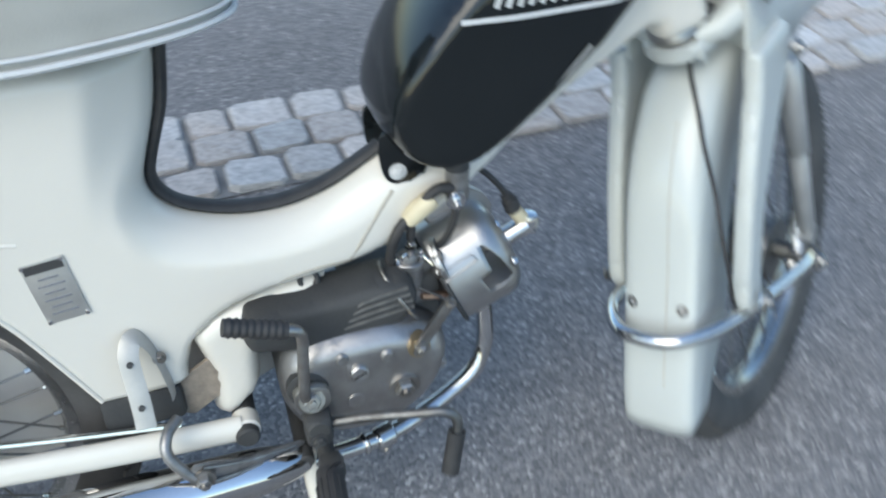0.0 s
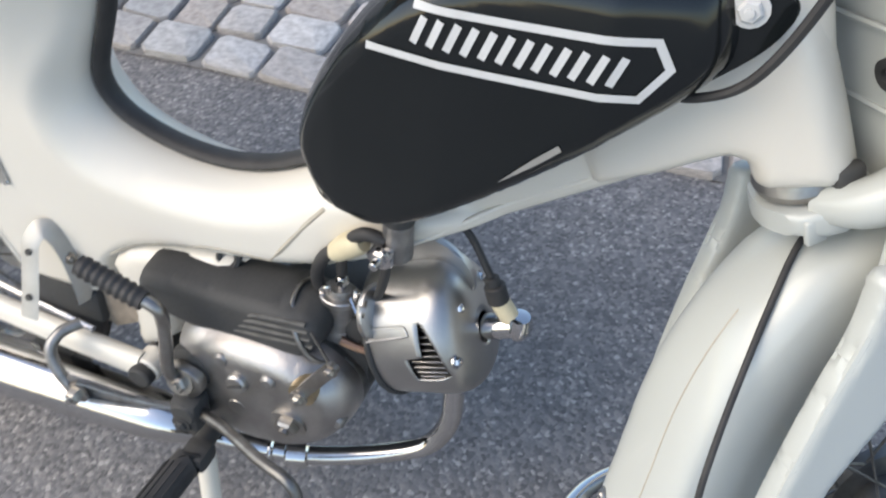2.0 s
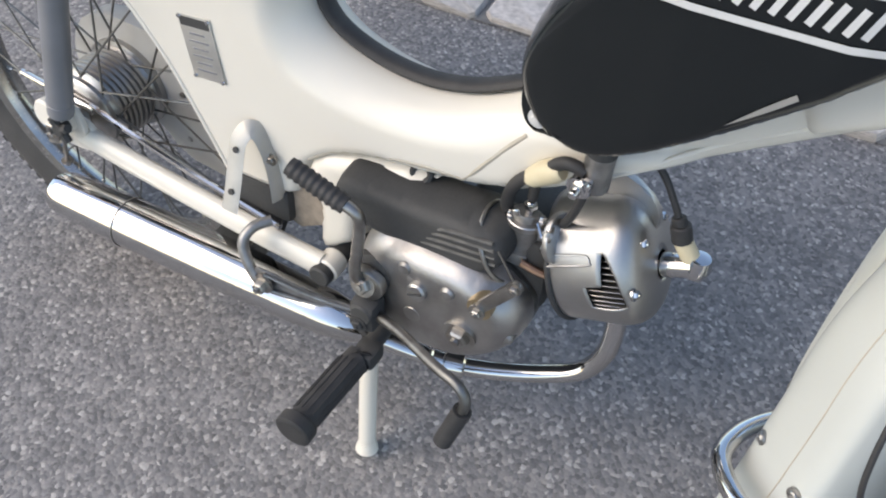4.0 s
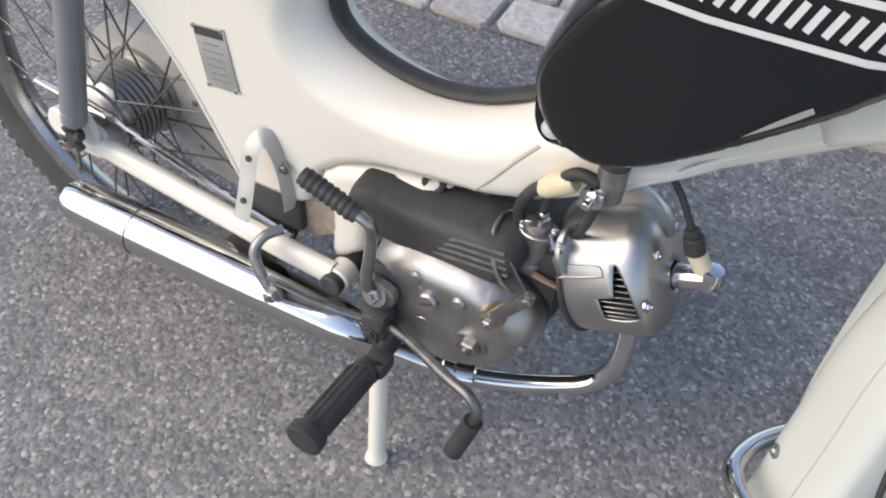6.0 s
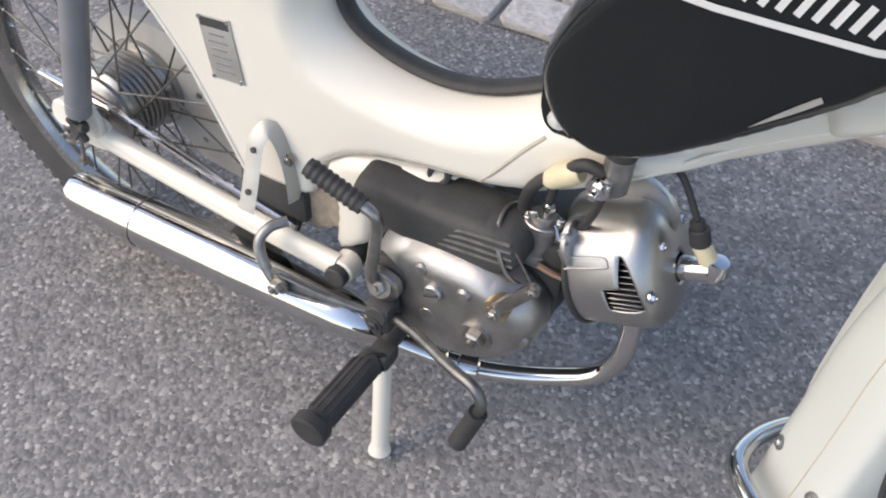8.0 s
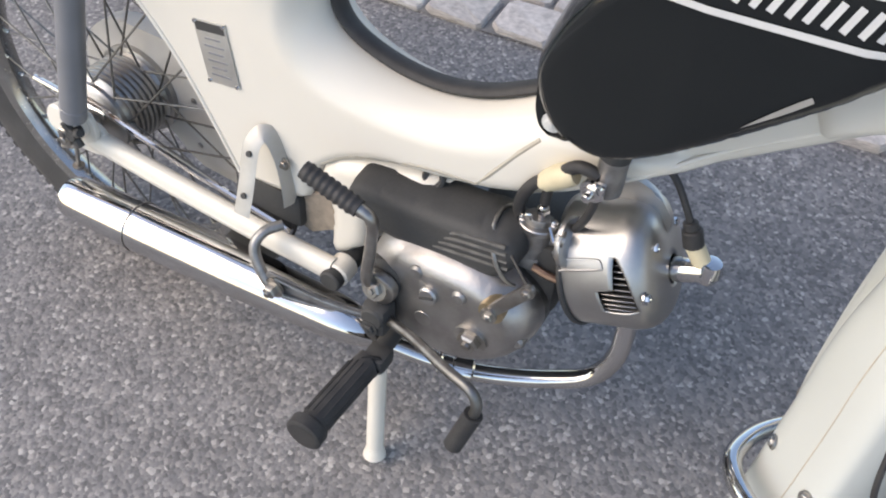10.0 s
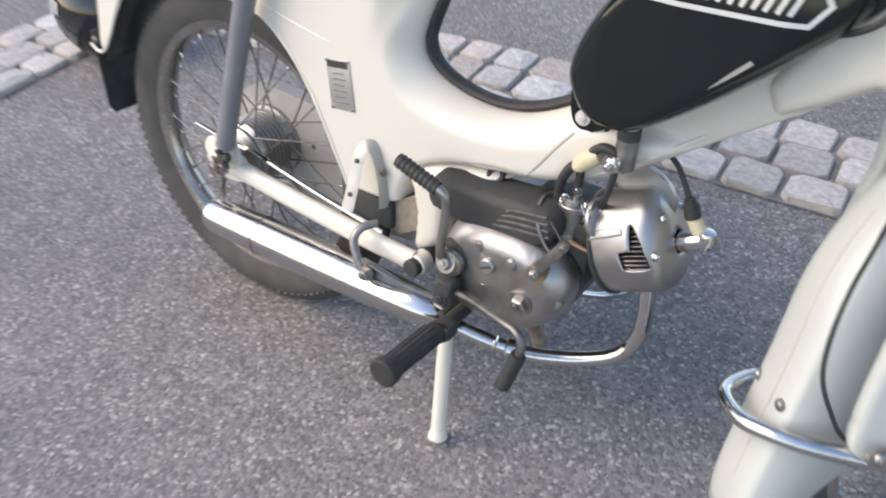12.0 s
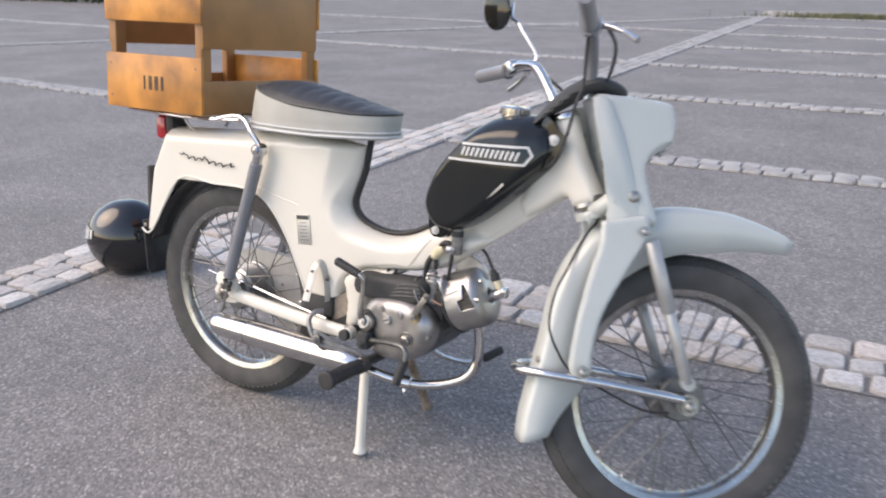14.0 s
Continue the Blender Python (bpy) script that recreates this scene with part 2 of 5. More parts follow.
def block(bm, c, s, bev=0.003, m=Matrix(), seg=2):
    """A box with rounded edges: centre and full sizes."""
    made = bmesh.ops.create_cube(bm, size=1.0, matrix=m @ Matrix.Translation(c) @ Matrix.Diagonal((*s, 1)))
    if bev:
        edges = list({e for v in made["verts"] for e in v.link_edges})
        bmesh.ops.bevel(bm, geom=edges, offset=bev, segments=seg, affect="EDGES", profile=0.5)
    return bm


def slab(bm, outline, y0, y1, bev=0.002, seg=2):
    """A flat plate cut to an outline in x and z, between two y."""
    a = [bm.verts.new((x, y0, z)) for x, z in outline]
    b = [bm.verts.new((x, y1, z)) for x, z in outline]
    n = len(a)
    faces = [bm.faces.new(a), bm.faces.new(b[::-1])]
    for k in range(n):
        bm.faces.new((a[k], a[(k + 1) % n], b[(k + 1) % n], b[k]))
    if bev:
        edges = [e for f in faces for e in f.edges]
        bmesh.ops.bevel(bm, geom=edges, offset=bev, segments=seg, affect="EDGES", profile=0.5)
    return bm


def round_outline(pts, per=5):
    return [(p.x, p.y) for p in smooth_path([(x, z, 0) for x, z in pts], per, True)]


def pillow(bm, outline, width, r, step=0.012, open_edge=None, floor=0.0, sides=(-1, 1), power=2.0):
    """Pressed-metal form: a side outline in x and z swelled to width(x, z) on both sides, rounded over r from the rim.
    open_edge(x, z) tells rim points at which both halves stay apart; floor is the half thickness at the rim."""
    from mathutils.geometry import delaunay_2d_cdt
    dense = []
    n = len(outline)
    for k in range(n):
        a, b = np.array(outline[k]), np.array(outline[(k + 1) % n])
        c = max(1, int(np.linalg.norm(b - a) / step))
        dense += [tuple(a + (b - a) * i / c) for i in range(c)]
    rim = np.array(dense)
    lo, hi = rim.min(0), rim.max(0)
    gx, gz = np.meshgrid(np.arange(lo[0], hi[0], step), np.arange(lo[1], hi[1], step))
    gx[1::2] += step / 2
    grid = np.stack([gx.ravel(), gz.ravel()], 1)
    seg = np.roll(rim, -1, 0) - rim
    closed = np.array([not (open_edge and open_edge(*(p + s / 2))) for p, s in zip(rim, seg)])

    def far(points, which):
        d = points[:, None] - rim[None, which]
        s = seg[which]
        t = np.clip((d * s).sum(-1) / np.maximum((s * s).sum(-1), 1e-12), 0, 1)
        return np.linalg.norm(d - t[..., None] * s, axis=-1).min(1)

    every = np.ones(len(rim), bool)
    reach = np.array([r(*p) for p in grid]) if callable(r) else np.full(len(grid), r)
    near, shut = far(grid, every), far(grid, closed) if closed.any() else np.full(len(grid), 9.0)
    grid = grid[(near > step * 0.55) & (shut > reach * 0.36)]
    # rows of points that run along the rim, where the metal turns over
    area = 0.5 * np.sum(rim[:, 0] * np.roll(rim[:, 1], -1) - np.roll(rim[:, 0], -1) * rim[:, 1])
    along = np.roll(rim, -1, 0) - np.roll(rim, 1, 0)
    inward = np.stack([-along[:, 1], along[:, 0]], 1) * math.copysign(1, area)
    inward /= np.maximum(np.linalg.norm(inward, axis=1), 1e-9)[:, None]
    for share in (0.03, 0.09, 0.18, 0.28):
        size = np.array([r(*p) for p in rim]) if callable(r) else np.full(len(rim), r)
        row = (rim + inward * (size * share)[:, None])[closed]
        depth = (size * share)[closed]
        true = far(row, every)
        keep = (np.abs(true - depth) < depth * 0.06) & (true > 0.0004)
        chosen = []
        for p in row[keep]:
            if not chosen or np.linalg.norm(p - chosen[-1]) > step * 0.35:
                chosen.append(p)
        if chosen:
            grid = np.concatenate([grid, np.array(chosen)])
    verts = [Vector(p) for p in dense] + [Vector(p) for p in grid]
    edges = [(k, (k + 1) % len(dense)) for k in range(len(dense))]
    co, _, faces, *_ = delaunay_2d_cdt(verts, edges, [], 1, 1e-6)
    pts = np.array([tuple(c) for c in co])
    d = far(pts, closed) if closed.any() else np.full(len(pts), 9.0)
    rr = np.array([r(*p) for p in pts]) if callable(r) else r
    d = np.where(d < 2e-5, 0.0, d)
    shape = np.clip(1 - np.abs(1 - np.clip(d / rr, 0, 1)) ** power, 0, 1) ** (1 / power)
    half = {}
    for s in sides:
        half[s] = []
        for (x, z), k in zip(pts, shape):
            y = floor + (width(x, z) - floor) * k
            if k < 1e-4 and floor == 0 and s != sides[0] and len(sides) > 1:
                half[s].append(half[sides[0]][len(half[s])])
            else:
                half[s].append(bm.verts.new((x, s * y, z)))
    for s in sides:
        for f in faces:
            vs = [half[s][k] for k in f]
            if len(set(vs)) == len(vs):
                try:
                    bm.faces.new(vs if s < 0 else vs[::-1])
                except ValueError:
                    pass
    if floor > 0 and len(sides) > 1:
        on = [int(np.argmin(((pts - p) ** 2).sum(1))) for p in rim]
        for k in range(len(on)):
            if closed[k]:
                a, b = on[k], on[(k + 1) % len(on)]
                if a != b:
                    try:
                        bm.faces.new((half[-1][a], half[-1][b], half[1][b], half[1][a]))
                    except ValueError:
                        pass
    return bm


def thing(name, label, category, m=Matrix(), group=""):
    ob = new(name)
    ob.empty_display_size = 0.1
    ob.matrix_basis = m
    return tagged(ob, label, category, group)


def thick(ob, t):
    mod = ob.modifiers.new("thickness", "SOLIDIFY")
    mod.thickness, mod.offset = t, -1
    return ob


def lerp(x, xs, ys):
    return float(np.interp(x, xs, ys))


# ---- ground ----
def ease(a, b, x):
    t = min(max((x - a) / (b - a), 0), 1)
    return t * t * (3 - 2 * t)


def ground_z(x, y):
    """The lot falls very slightly away behind the moped and under its front wheel."""
    return -0.016 * ease(0.75, 1.05, x) * (1 - ease(0.2, 0.7, y)) - 0.008 * max(0.0, min(y - 1.0, 40))


def build_ground():
    bm = bmesh.new()
    xs = sorted({*np.arange(-2, 2.5, 0.125).tolist(), *np.arange(-12, 12.1, 1.0).tolist(), -2000, -400, -100, -40, -20, 20, 40, 100, 400, 2000})
    ys = sorted({*np.arange(-2, 2.5, 0.125).tolist(), *np.arange(-10, 20.1, 1.0).tolist(), -2000, -400, -100, -40, -20, 30, 41, 100, 400, 2000})
    grid = [[bm.verts.new((x, y, ground_z(x, y))) for y in ys] for x in xs]
    for i in range(len(xs) - 1):
        for j in range(len(ys) - 1):
            bm.faces.new((grid[i][j], grid[i + 1][j], grid[i + 1][j + 1], grid[i][j + 1]))
    return tagged(part("ground", bm, ASPHALT), "worn grey asphalt of an open parking lot", "asphalt", kind="structure")


ground = build_ground()


# ---- the moped ----
from mathutils.bvhtree import BVHTree


moped = thing("moped", "cream vintage moped with black tank, propped on its stand on asphalt", "moped", pose(0, -0.04, 0, -6, 0, -3.5))
STEER = Matrix.Translation((0.95, 0, 0.665)) @ Matrix.Rotation(radians(-21), 4, "Y") @ Matrix.Rotation(radians(37), 4, "Z")

# pressed-steel frame with the rear mudguard
ARCH = [(-0.333, 0.413), (-0.291, 0.415), (-0.182, 0.572), (-0.05, 0.578), (0.06, 0.580), (0.115, 0.566), (0.16, 0.53), (0.20, 0.475), (0.228, 0.42), (0.262, 0.345)]
LOOP = [(0.402, 0.745), (0.397, 0.715), (0.386, 0.655), (0.367, 0.602), (0.361, 0.577), (0.367, 0.556), (0.386, 0.538), (0.420, 0.5245), (0.458, 0.518), (0.496, 0.5195), (0.535, 0.530), (0.568, 0.546), (0.605, 0.568)]
SPINE = [(0.70, 0.63), (0.80, 0.70), (0.885, 0.765), (0.925, 0.675), (0.84, 0.612), (0.75, 0.545), (0.685, 0.497), (0.64, 0.468), (0.60, 0.452), (0.555, 0.442)]
UNDER = [(0.50, 0.436), (0.44, 0.428), (0.40, 0.412), (0.372, 0.385), (0.355, 0.348), (0.305, 0.343)]
TOP = [(0.20, 0.735), (0.10, 0.722), (-0.08, 0.712), (-0.235, 0.704), (-0.252, 0.69), (-0.302, 0.59)]
def away(p, d, c=(0.50, 0.64)):
    """A point of the step-through's edge moved by d off its middle."""
    v = np.array(p) - np.array(c)
    return tuple(np.array(p) + v / np.linalg.norm(v) * d)


def eased(pts):
    """The same run of points, rounded between them."""
    return [(p.x, p.y) for p in smooth_path([(x, z, 0) for x, z in pts], 4)]


FRAME_OUTLINE = ARCH + eased(UNDER)[::-1] + eased(SPINE[3:])[::-1] + SPINE[:3][::-1] + eased([away(p, 0.004) for p in LOOP[1:-1]])[::-1] + TOP


def frame_width(x, z):
    w = sum(lerp(x + d, [-0.3, 0.0, 0.2, 0.32, 0.45, 0.56, 0.66, 0.80, 0.92], [0.062, 0.070, 0.068, 0.062, 0.055, 0.049, 0.036, 0.030, 0.026]) for d in (-0.06, -0.03, 0, 0.03, 0.06)) / 5
    crease = lerp(z, [0.50, 0.56, 0.72], [0.290, 0.302, 0.330])
    d = x - crease
    facet = (d + math.hypot(d, 0.006)) / 2 * 0.70 * ease(0.53, 0.66, z)
    return max(w - facet, 0.012)


def arch_open(x, z):
    return (z < 0.60 and x < 0.27 and not (x < -0.292 and z > 0.42)) or z < 0.36


def frame_round(x, z):
    return 0.034 + 0.014 * ease(0.47, 0.52, z) * ease(0.30, 0.36, x) * (1 - ease(0.56, 0.66, x)) * (1 - ease(0.56, 0.62, z)) - 0.018 * (1 - ease(0.44, 0.50, z)) * ease(0.28, 0.34, x) - 0.016 * ease(0.53, 0.68, z) * (1 - ease(0.42, 0.50, x)) * ease(0.22, 0.30, x)


bm = pillow(bmesh.new(), FRAME_OUTLINE, frame_width, frame_round, 0.0062, arch_open)
skin_tree = BVHTree.FromBMesh(bm)
frame_shell = thick(part("frame_shell", bm, CREAM, moped, "cream-painted pressed steel frame and rear mudguard", angle=60), 0.0022)

# rolled lip along the wheel arch
for s in (-1, 1):
    bm = tube(bmesh.new(), [(x, s * (frame_width(x, z) - 0.001), z) for x, z in ARCH], 0.0032, 8, 4)
    part("arch_lip", bm, CREAM, frame_shell)

# black sheet added inside the mudguard; its colour keeps the cavity dark
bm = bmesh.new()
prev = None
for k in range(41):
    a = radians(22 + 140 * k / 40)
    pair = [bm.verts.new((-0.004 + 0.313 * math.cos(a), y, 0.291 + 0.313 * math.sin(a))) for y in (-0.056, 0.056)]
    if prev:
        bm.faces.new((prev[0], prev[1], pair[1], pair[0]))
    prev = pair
thick(part("mudguard_dark_sheet", bm, RUBBER, frame_shell, "dark sheet added under the mudguard"), 0.002)

# black bead round the step-through
bm = tube(bmesh.new(), [(x, 0, z) for x, z in (away(p, -0.002) for p in LOOP)], 0.0046, 12, 5, flat=(2.5, 1.35))
part("edge_trim", bm, RUBBER, frame_shell, "black rubber edge trim")

def on_skin(x, z):
    hit = skin_tree.ray_cast(V(x, -1, z), V(0, 1, 0))[0]
    return -hit.y if hit else frame_width(x, z)


# pressed seam lines on the flank, two with groove shade in their colour
for s in (-1, 1):
    bm = tube(bmesh.new(), [(x, s * (on_skin(x, z) - 0.0022), z) for x, z in ((0.550, 0.456), (0.562, 0.472), (0.575, 0.491), (0.590, 0.512), (0.606, 0.531))], 0.0032, 8, 4)
    part("pressed_seam", bm, SEAM_SHADE, frame_shell)
    bm = tube(bmesh.new(), [(x, s * (on_skin(x, z) - 0.0010), z) for x, z in ((0.11, 0.588), (0.16, 0.5755), (0.20, 0.567), (0.235, 0.560))], 0.0022, 6, 3)
    part("panel_joint", bm, CREAM, frame_shell)
    bm = tube(bmesh.new(), [(x, s * (on_skin(x, z) - 0.0016), z) for x, z in ((0.372, 0.404), (0.40, 0.424), (0.437, 0.439), (0.481, 0.452), (0.519, 0.457), (0.550, 0.456))], 0.0026, 8, 4)
    part("lower_flange", bm, SEAM_SHADE, frame_shell)
    bm = tube(bmesh.new(), [(x, s * (on_skin(x, z) - 0.0012), z) for x, z in ((0.600, 0.458), (0.650, 0.490), (0.700, 0.524), (0.755, 0.564), (0.81, 0.606), (0.865, 0.646), (0.905, 0.674))], 0.0030, 8, 4)
    part("spine_rib", bm, CREAM, frame_shell)

# engine mount wrapper under the frame
bm = pillow(bmesh.new(), [(0.36, 0.40), (0.39, 0.425), (0.44, 0.437), (0.50, 0.443), (0.54, 0.443), (0.50, 0.42), (0.46, 0.395), (0.44, 0.36), (0.435, 0.30), (0.395, 0.262), (0.37, 0.27), (0.375, 0.34)], lambda x, z: 0.060, 0.018, 0.01)
part("engine_mount", bm, CREAM, moped, "cream engine mounting bracket", angle=85)

# maker's plate with unreadable lines
bm = block(bmesh.new(), (0, 0, 0), (0.042, 0.0018, 0.074), 0.0006)
PLATE = Matrix.Translation((0.2545, -0.0655, 0.502)) @ Matrix.Rotation(radians(-7), 4, "Y")
plate = part("data_plate", bm, SILVER, moped, "small riveted silver data plate", PLATE)
bm = block(bmesh.new(), (0, -0.0012, 0.030), (0.037, 0.0008, 0.010), 0.0)
part("plate_heading", bm, PLASTIC, plate)
for k in range(6):
    part("plate_line", block(bmesh.new(), (0, -0.0012, 0.017 - 0.0085 * k), (0.026 if k % 2 else 0.020, 0.0007, 0.0022), 0.0), SHOCK_GREY, plate)
for x in (-0.0185, 0.0185):
    for z in (-0.0345, 0.0345):
        part("rivet", lathe(bmesh.new(), [(0, 0), (0.0028, 0), (0.0022, 0.0016), (0, 0.002)], Matrix.Translation((x, -0.0009, z)) @ turn_to((0, -1, 0)), 10), CHROME, plate)

# script badge on the mudguard, as a plain stroke
def script(t):
    tall = sum(math.exp(-((t - c) / 0.028) ** 2) for c in (0.07, 0.46, 0.93))
    dz = 0.0042 * math.cos(50 * t) + 0.013 * tall
    return (-0.166 + 0.195 * t + 0.0025 * math.sin(50 * t) + 0.45 * dz, -0.0735, 0.639 - 0.012 * t + dz)


bm = tube(bmesh.new(), [script(k / 120) for k in range(121)], 0.0017, 6, 2)
part("badge", bm, PLASTIC, moped, "dark script badge drawn as a plain stroke")

# ---- tank ----
TANK_OUTLINE = round_outline([(0.594, 0.632), (0.600, 0.598), (0.622, 0.572), (0.660, 0.562), (0.70, 0.572), (0.76, 0.615), (0.83, 0.678), (0.88, 0.726), (0.900, 0.757), (0.898, 0.800), (0.875, 0.826), (0.82, 0.829), (0.765, 0.824), (0.717, 0.803), (0.666, 0.754), (0.617, 0.689)], 5)


def tank_width(x, z):
    w = lerp(x, [0.59, 0.64, 0.72, 0.82, 0.87, 0.90], [0.075, 0.088, 0.096, 0.092, 0.075, 0.055])
    return w - 0.012 * ease(0.72, 0.84, z)


def tank_round(x, z):
    return 0.020 + 0.006 * ease(0.66, 0.74, x) + 0.036 * ease(0.745, 0.82, z) * ease(0.66, 0.77, x)


bm = pillow(bmesh.new(), TANK_OUTLINE, tank_width, tank_round, 0.0062, power=2.3)
tank = part("fuel_tank", bm, BLACK, moped, "glossy black fuel tank with a white outlined panel", angle=70)


def on_tank(x, z, lift=0.0):
    d = min((math.hypot(x - a, z - b) for a, b in smooth_tank))
    k = max(0.0, 1 - abs(1 - min(d / tank_round(x, z), 1)) ** 2.3) ** (1 / 2.3)
    return V(x, -(tank_width(x, z) * k + lift), z)


smooth_tank = []
for k in range(len(TANK_OUTLINE)):
    a, b = TANK_OUTLINE[k], TANK_OUTLINE[(k + 1) % len(TANK_OUTLINE)]
    smooth_tank += [(a[0] + (b[0] - a[0]) * i / 6, a[1] + (b[1] - a[1]) * i / 6) for i in range(6)]


def ribbon(pts, w, side, lift=0.0012, cuts=8):
    """One flat strip of width w laid on the tank's side along x, z points, mitred at the corners."""
    bm = bmesh.new()
    pts = [np.array(p) for p in pts]
    nrm = []
    for a, b in zip(pts, pts[1:]):
        d = (b - a) / np.linalg.norm(b - a)
        nrm.append(np.array([-d[1], d[0]]))
    corner = [nrm[0]] + [(p + q) / (1 + p @ q) for p, q in zip(nrm, nrm[1:])] + [nrm[-1]]
    prev = None
    for k in range(len(pts) - 1):
        for i in range(cuts + 1):
            if k and not i:
                continue
            t = i / cuts
            p, n = pts[k] * (1 - t) + pts[k + 1] * t, corner[k] * (1 - t) + corner[k + 1] * t
            pair = []
            for q in (p - n * w / 2, p + n * w / 2):
                v = on_tank(*q, lift)
                pair.append(bm.verts.new((v.x, v.y * -side, v.z)))
            if prev:
                bm.faces.new((prev[0], prev[1], pair[1], pair[0]))
            prev = pair
    return bm


BADGE = [(0.699, 0.7633), (0.765, 0.765), (0.846, 0.768), (0.856, 0.752), (0.842, 0.732), (0.752, 0.730), (0.668, 0.7287)]
for s in (-1, 1):
    part("panel_outline", ribbon(BADGE, 0.0050, s), WHITE, tank, "white outlined panel stripe")
    # the maker's name, drawn as plain slanted bars
    for k in range(12):
        x = 0.704 + 0.0224 * (k // 2) + 0.011 * (k % 2)
        part("panel_bar", ribbon([(x - 0.003, 0.7395), (x + 0.0035, 0.7575)], 0.0050, s, 0.0012, 3), WHITE, tank)
    # painted reflection: a pale sliver laid low on the flank
    bm = bmesh.new()
    row = []
    for i in range(13):
        t = i / 12
        c = np.array([0.766, 0.652]) * (1 - t) + np.array([0.803, 0.690]) * t
        hw = 0.0024 * math.sin(math.pi * min(t * 0.62, 0.9))
        n = np.array([-0.59, 0.81])
        pair = []
        for q in (c - n * hw, c + n * hw):
            v = on_tank(*q, 0.0012)
            pair.append(bm.verts.new((v.x, v.y * -s, v.z)))
        if row:
            bm.faces.new((row[0], row[1], pair[1], pair[0]))
        row = pair
    part("flank_reflection", bm, SILVER, tank, "pale painted reflection on the black flank")

# tank flange brackets, bolts, cap, fuel tap
for s in (-1, 1):
    bm = slab(bmesh.new(), round_outline([(0.865, 0.832), (0.850, 0.735), (0.862, 0.722), (0.900, 0.758), (0.914, 0.784), (0.912, 0.796), (0.900, 0.802)], 4), s * 0.047, s * 0.051, 0.001)
    br = part("front_bracket", bm, BLACK, tank)
    part("bracket_bolt", bolt(bmesh.new(), (0.889, s * 0.051, 0.786), (0, s, 0), 0.0075, 0.006), WHITE, tank, "pale painted bolt")
    bm = slab(bmesh.new(), round_outline([(0.60, 0.60), (0.594, 0.575), (0.600, 0.545), (0.620, 0.536), (0.645, 0.552), (0.64, 0.59)], 4), s * 0.034, s * 0.038, 0.001)
    part("rear_tab", bm, BLACK, tank)
    part("tab_bolt", bolt(bmesh.new(), (0.613, s * 0.038, 0.553), (0, s, 0), 0.0065, 0.005), WHITE, tank, "pale painted bolt")
bm = lathe(bmesh.new(), [(0, 0), (0.027, 0), (0.027, 0.006), (0.031, 0.007), (0.031, 0.021), (0.027, 0.025), (0, 0.027)], pose(0.772, 0, 0.818, 0, 2, 0), 28)
cap = part("tank_cap", bm, CHROME, tank, "ribbed chrome filler cap")
for k in range(22):
    bm = block(bmesh.new(), (0.0312, 0, 0.014), (0.003, 0.004, 0.013), 0.0006, pose(0.772, 0, 0.818, 0, 2, 0) @ Matrix.Rotation(2 * math.pi * k / 22, 4, "Z"), 1)
    part("cap_rib", bm, STEEL, cap)
bm = lathe(bmesh.new(), [(0, 0), (0.0110, 0), (0.0132, 0.003), (0.0132, 0.040), (0.0120, 0.041), (0.0120, 0.058), (0, 0.058)], Matrix.Translation((0.677, -0.048, 0.510)), 22)
tap = part("fuel_tap", bm, PEWTER, moped, "dull metal fuel tap under the tank")
part("tap_neck", lathe(bmesh.new(), [(0, 0.041), (0.0138, 0.041), (0.0138, 0.054), (0, 0.054)], Matrix.Translation((0.677, -0.048, 0.510)), 22), PLASTIC, tap, "black rubber neck")
bm = block(bmesh.new(), (0.670, -0.063, 0.521), (0.020, 0.010, 0.018), 0.003, Matrix())
bolt(bm, (0.669, -0.067, 0.522), (-0.1, -1, -0.1), 0.0075, 0.005)
rod(bm, (0.669, -0.070, 0.522), (0.668, -0.080, 0.521), 0.0042, 12)
part("tap_union", bm, CHROME, tap, "bright hexagon union")
bm = tube(bmesh.new(), [(0.668, -0.056, 0.530), (0.660, -0.057, 0.5335), (0.651, -0.057, 0.533), (0.643, -0.056, 0.527), (0.638, -0.054, 0.520)], 0.0062, 12)
part("fuel_hose", bm, RUBBER, moped, "black rubber fuel hose")
bm = tube(bmesh.new(), [(0.648, -0.053, 0.521), (0.642, -0.053, 0.517), (0.632, -0.051, 0.508), (0.622, -0.049, 0.497), (0.6205, -0.0485, 0.495)], [0.0095, 0.0115, 0.0118, 0.0102, 0.0088], 16)
part("hose_sleeve", bm, CREAM_PLASTIC, moped, "yellowed plastic hose sleeve")
bm = tube(bmesh.new(), [(0.621, -0.051, 0.500), (0.610, -0.050, 0.488), (0.601, -0.048, 0.468), (0.598, -0.044, 0.445), (0.602, -0.034, 0.420)], 0.0062, 12)
tube(bm, [(0.624, -0.047, 0.497), (0.623, -0.045, 0.480), (0.6225, -0.044, 0.466)], 0.0052, 10)
tube(bm, [(0.672, -0.060, 0.516), (0.671, -0.059, 0.500), (0.667, -0.056, 0.480), (0.660, -0.048, 0.458), (0.652, -0.036, 0.440)], 0.0044, 10)
part("fuel_line", bm, RUBBER, moped, "black fuel and breather lines")
bm = tube(bmesh.new(), [(0.660, -0.026, 0.565), (0.645, -0.030, 0.548), (0.634, -0.033, 0.520), (0.628, -0.030, 0.495)], 0.0030, 8)
part("overflow_line", bm, RUBBER, moped, "thin black hose behind the tap")

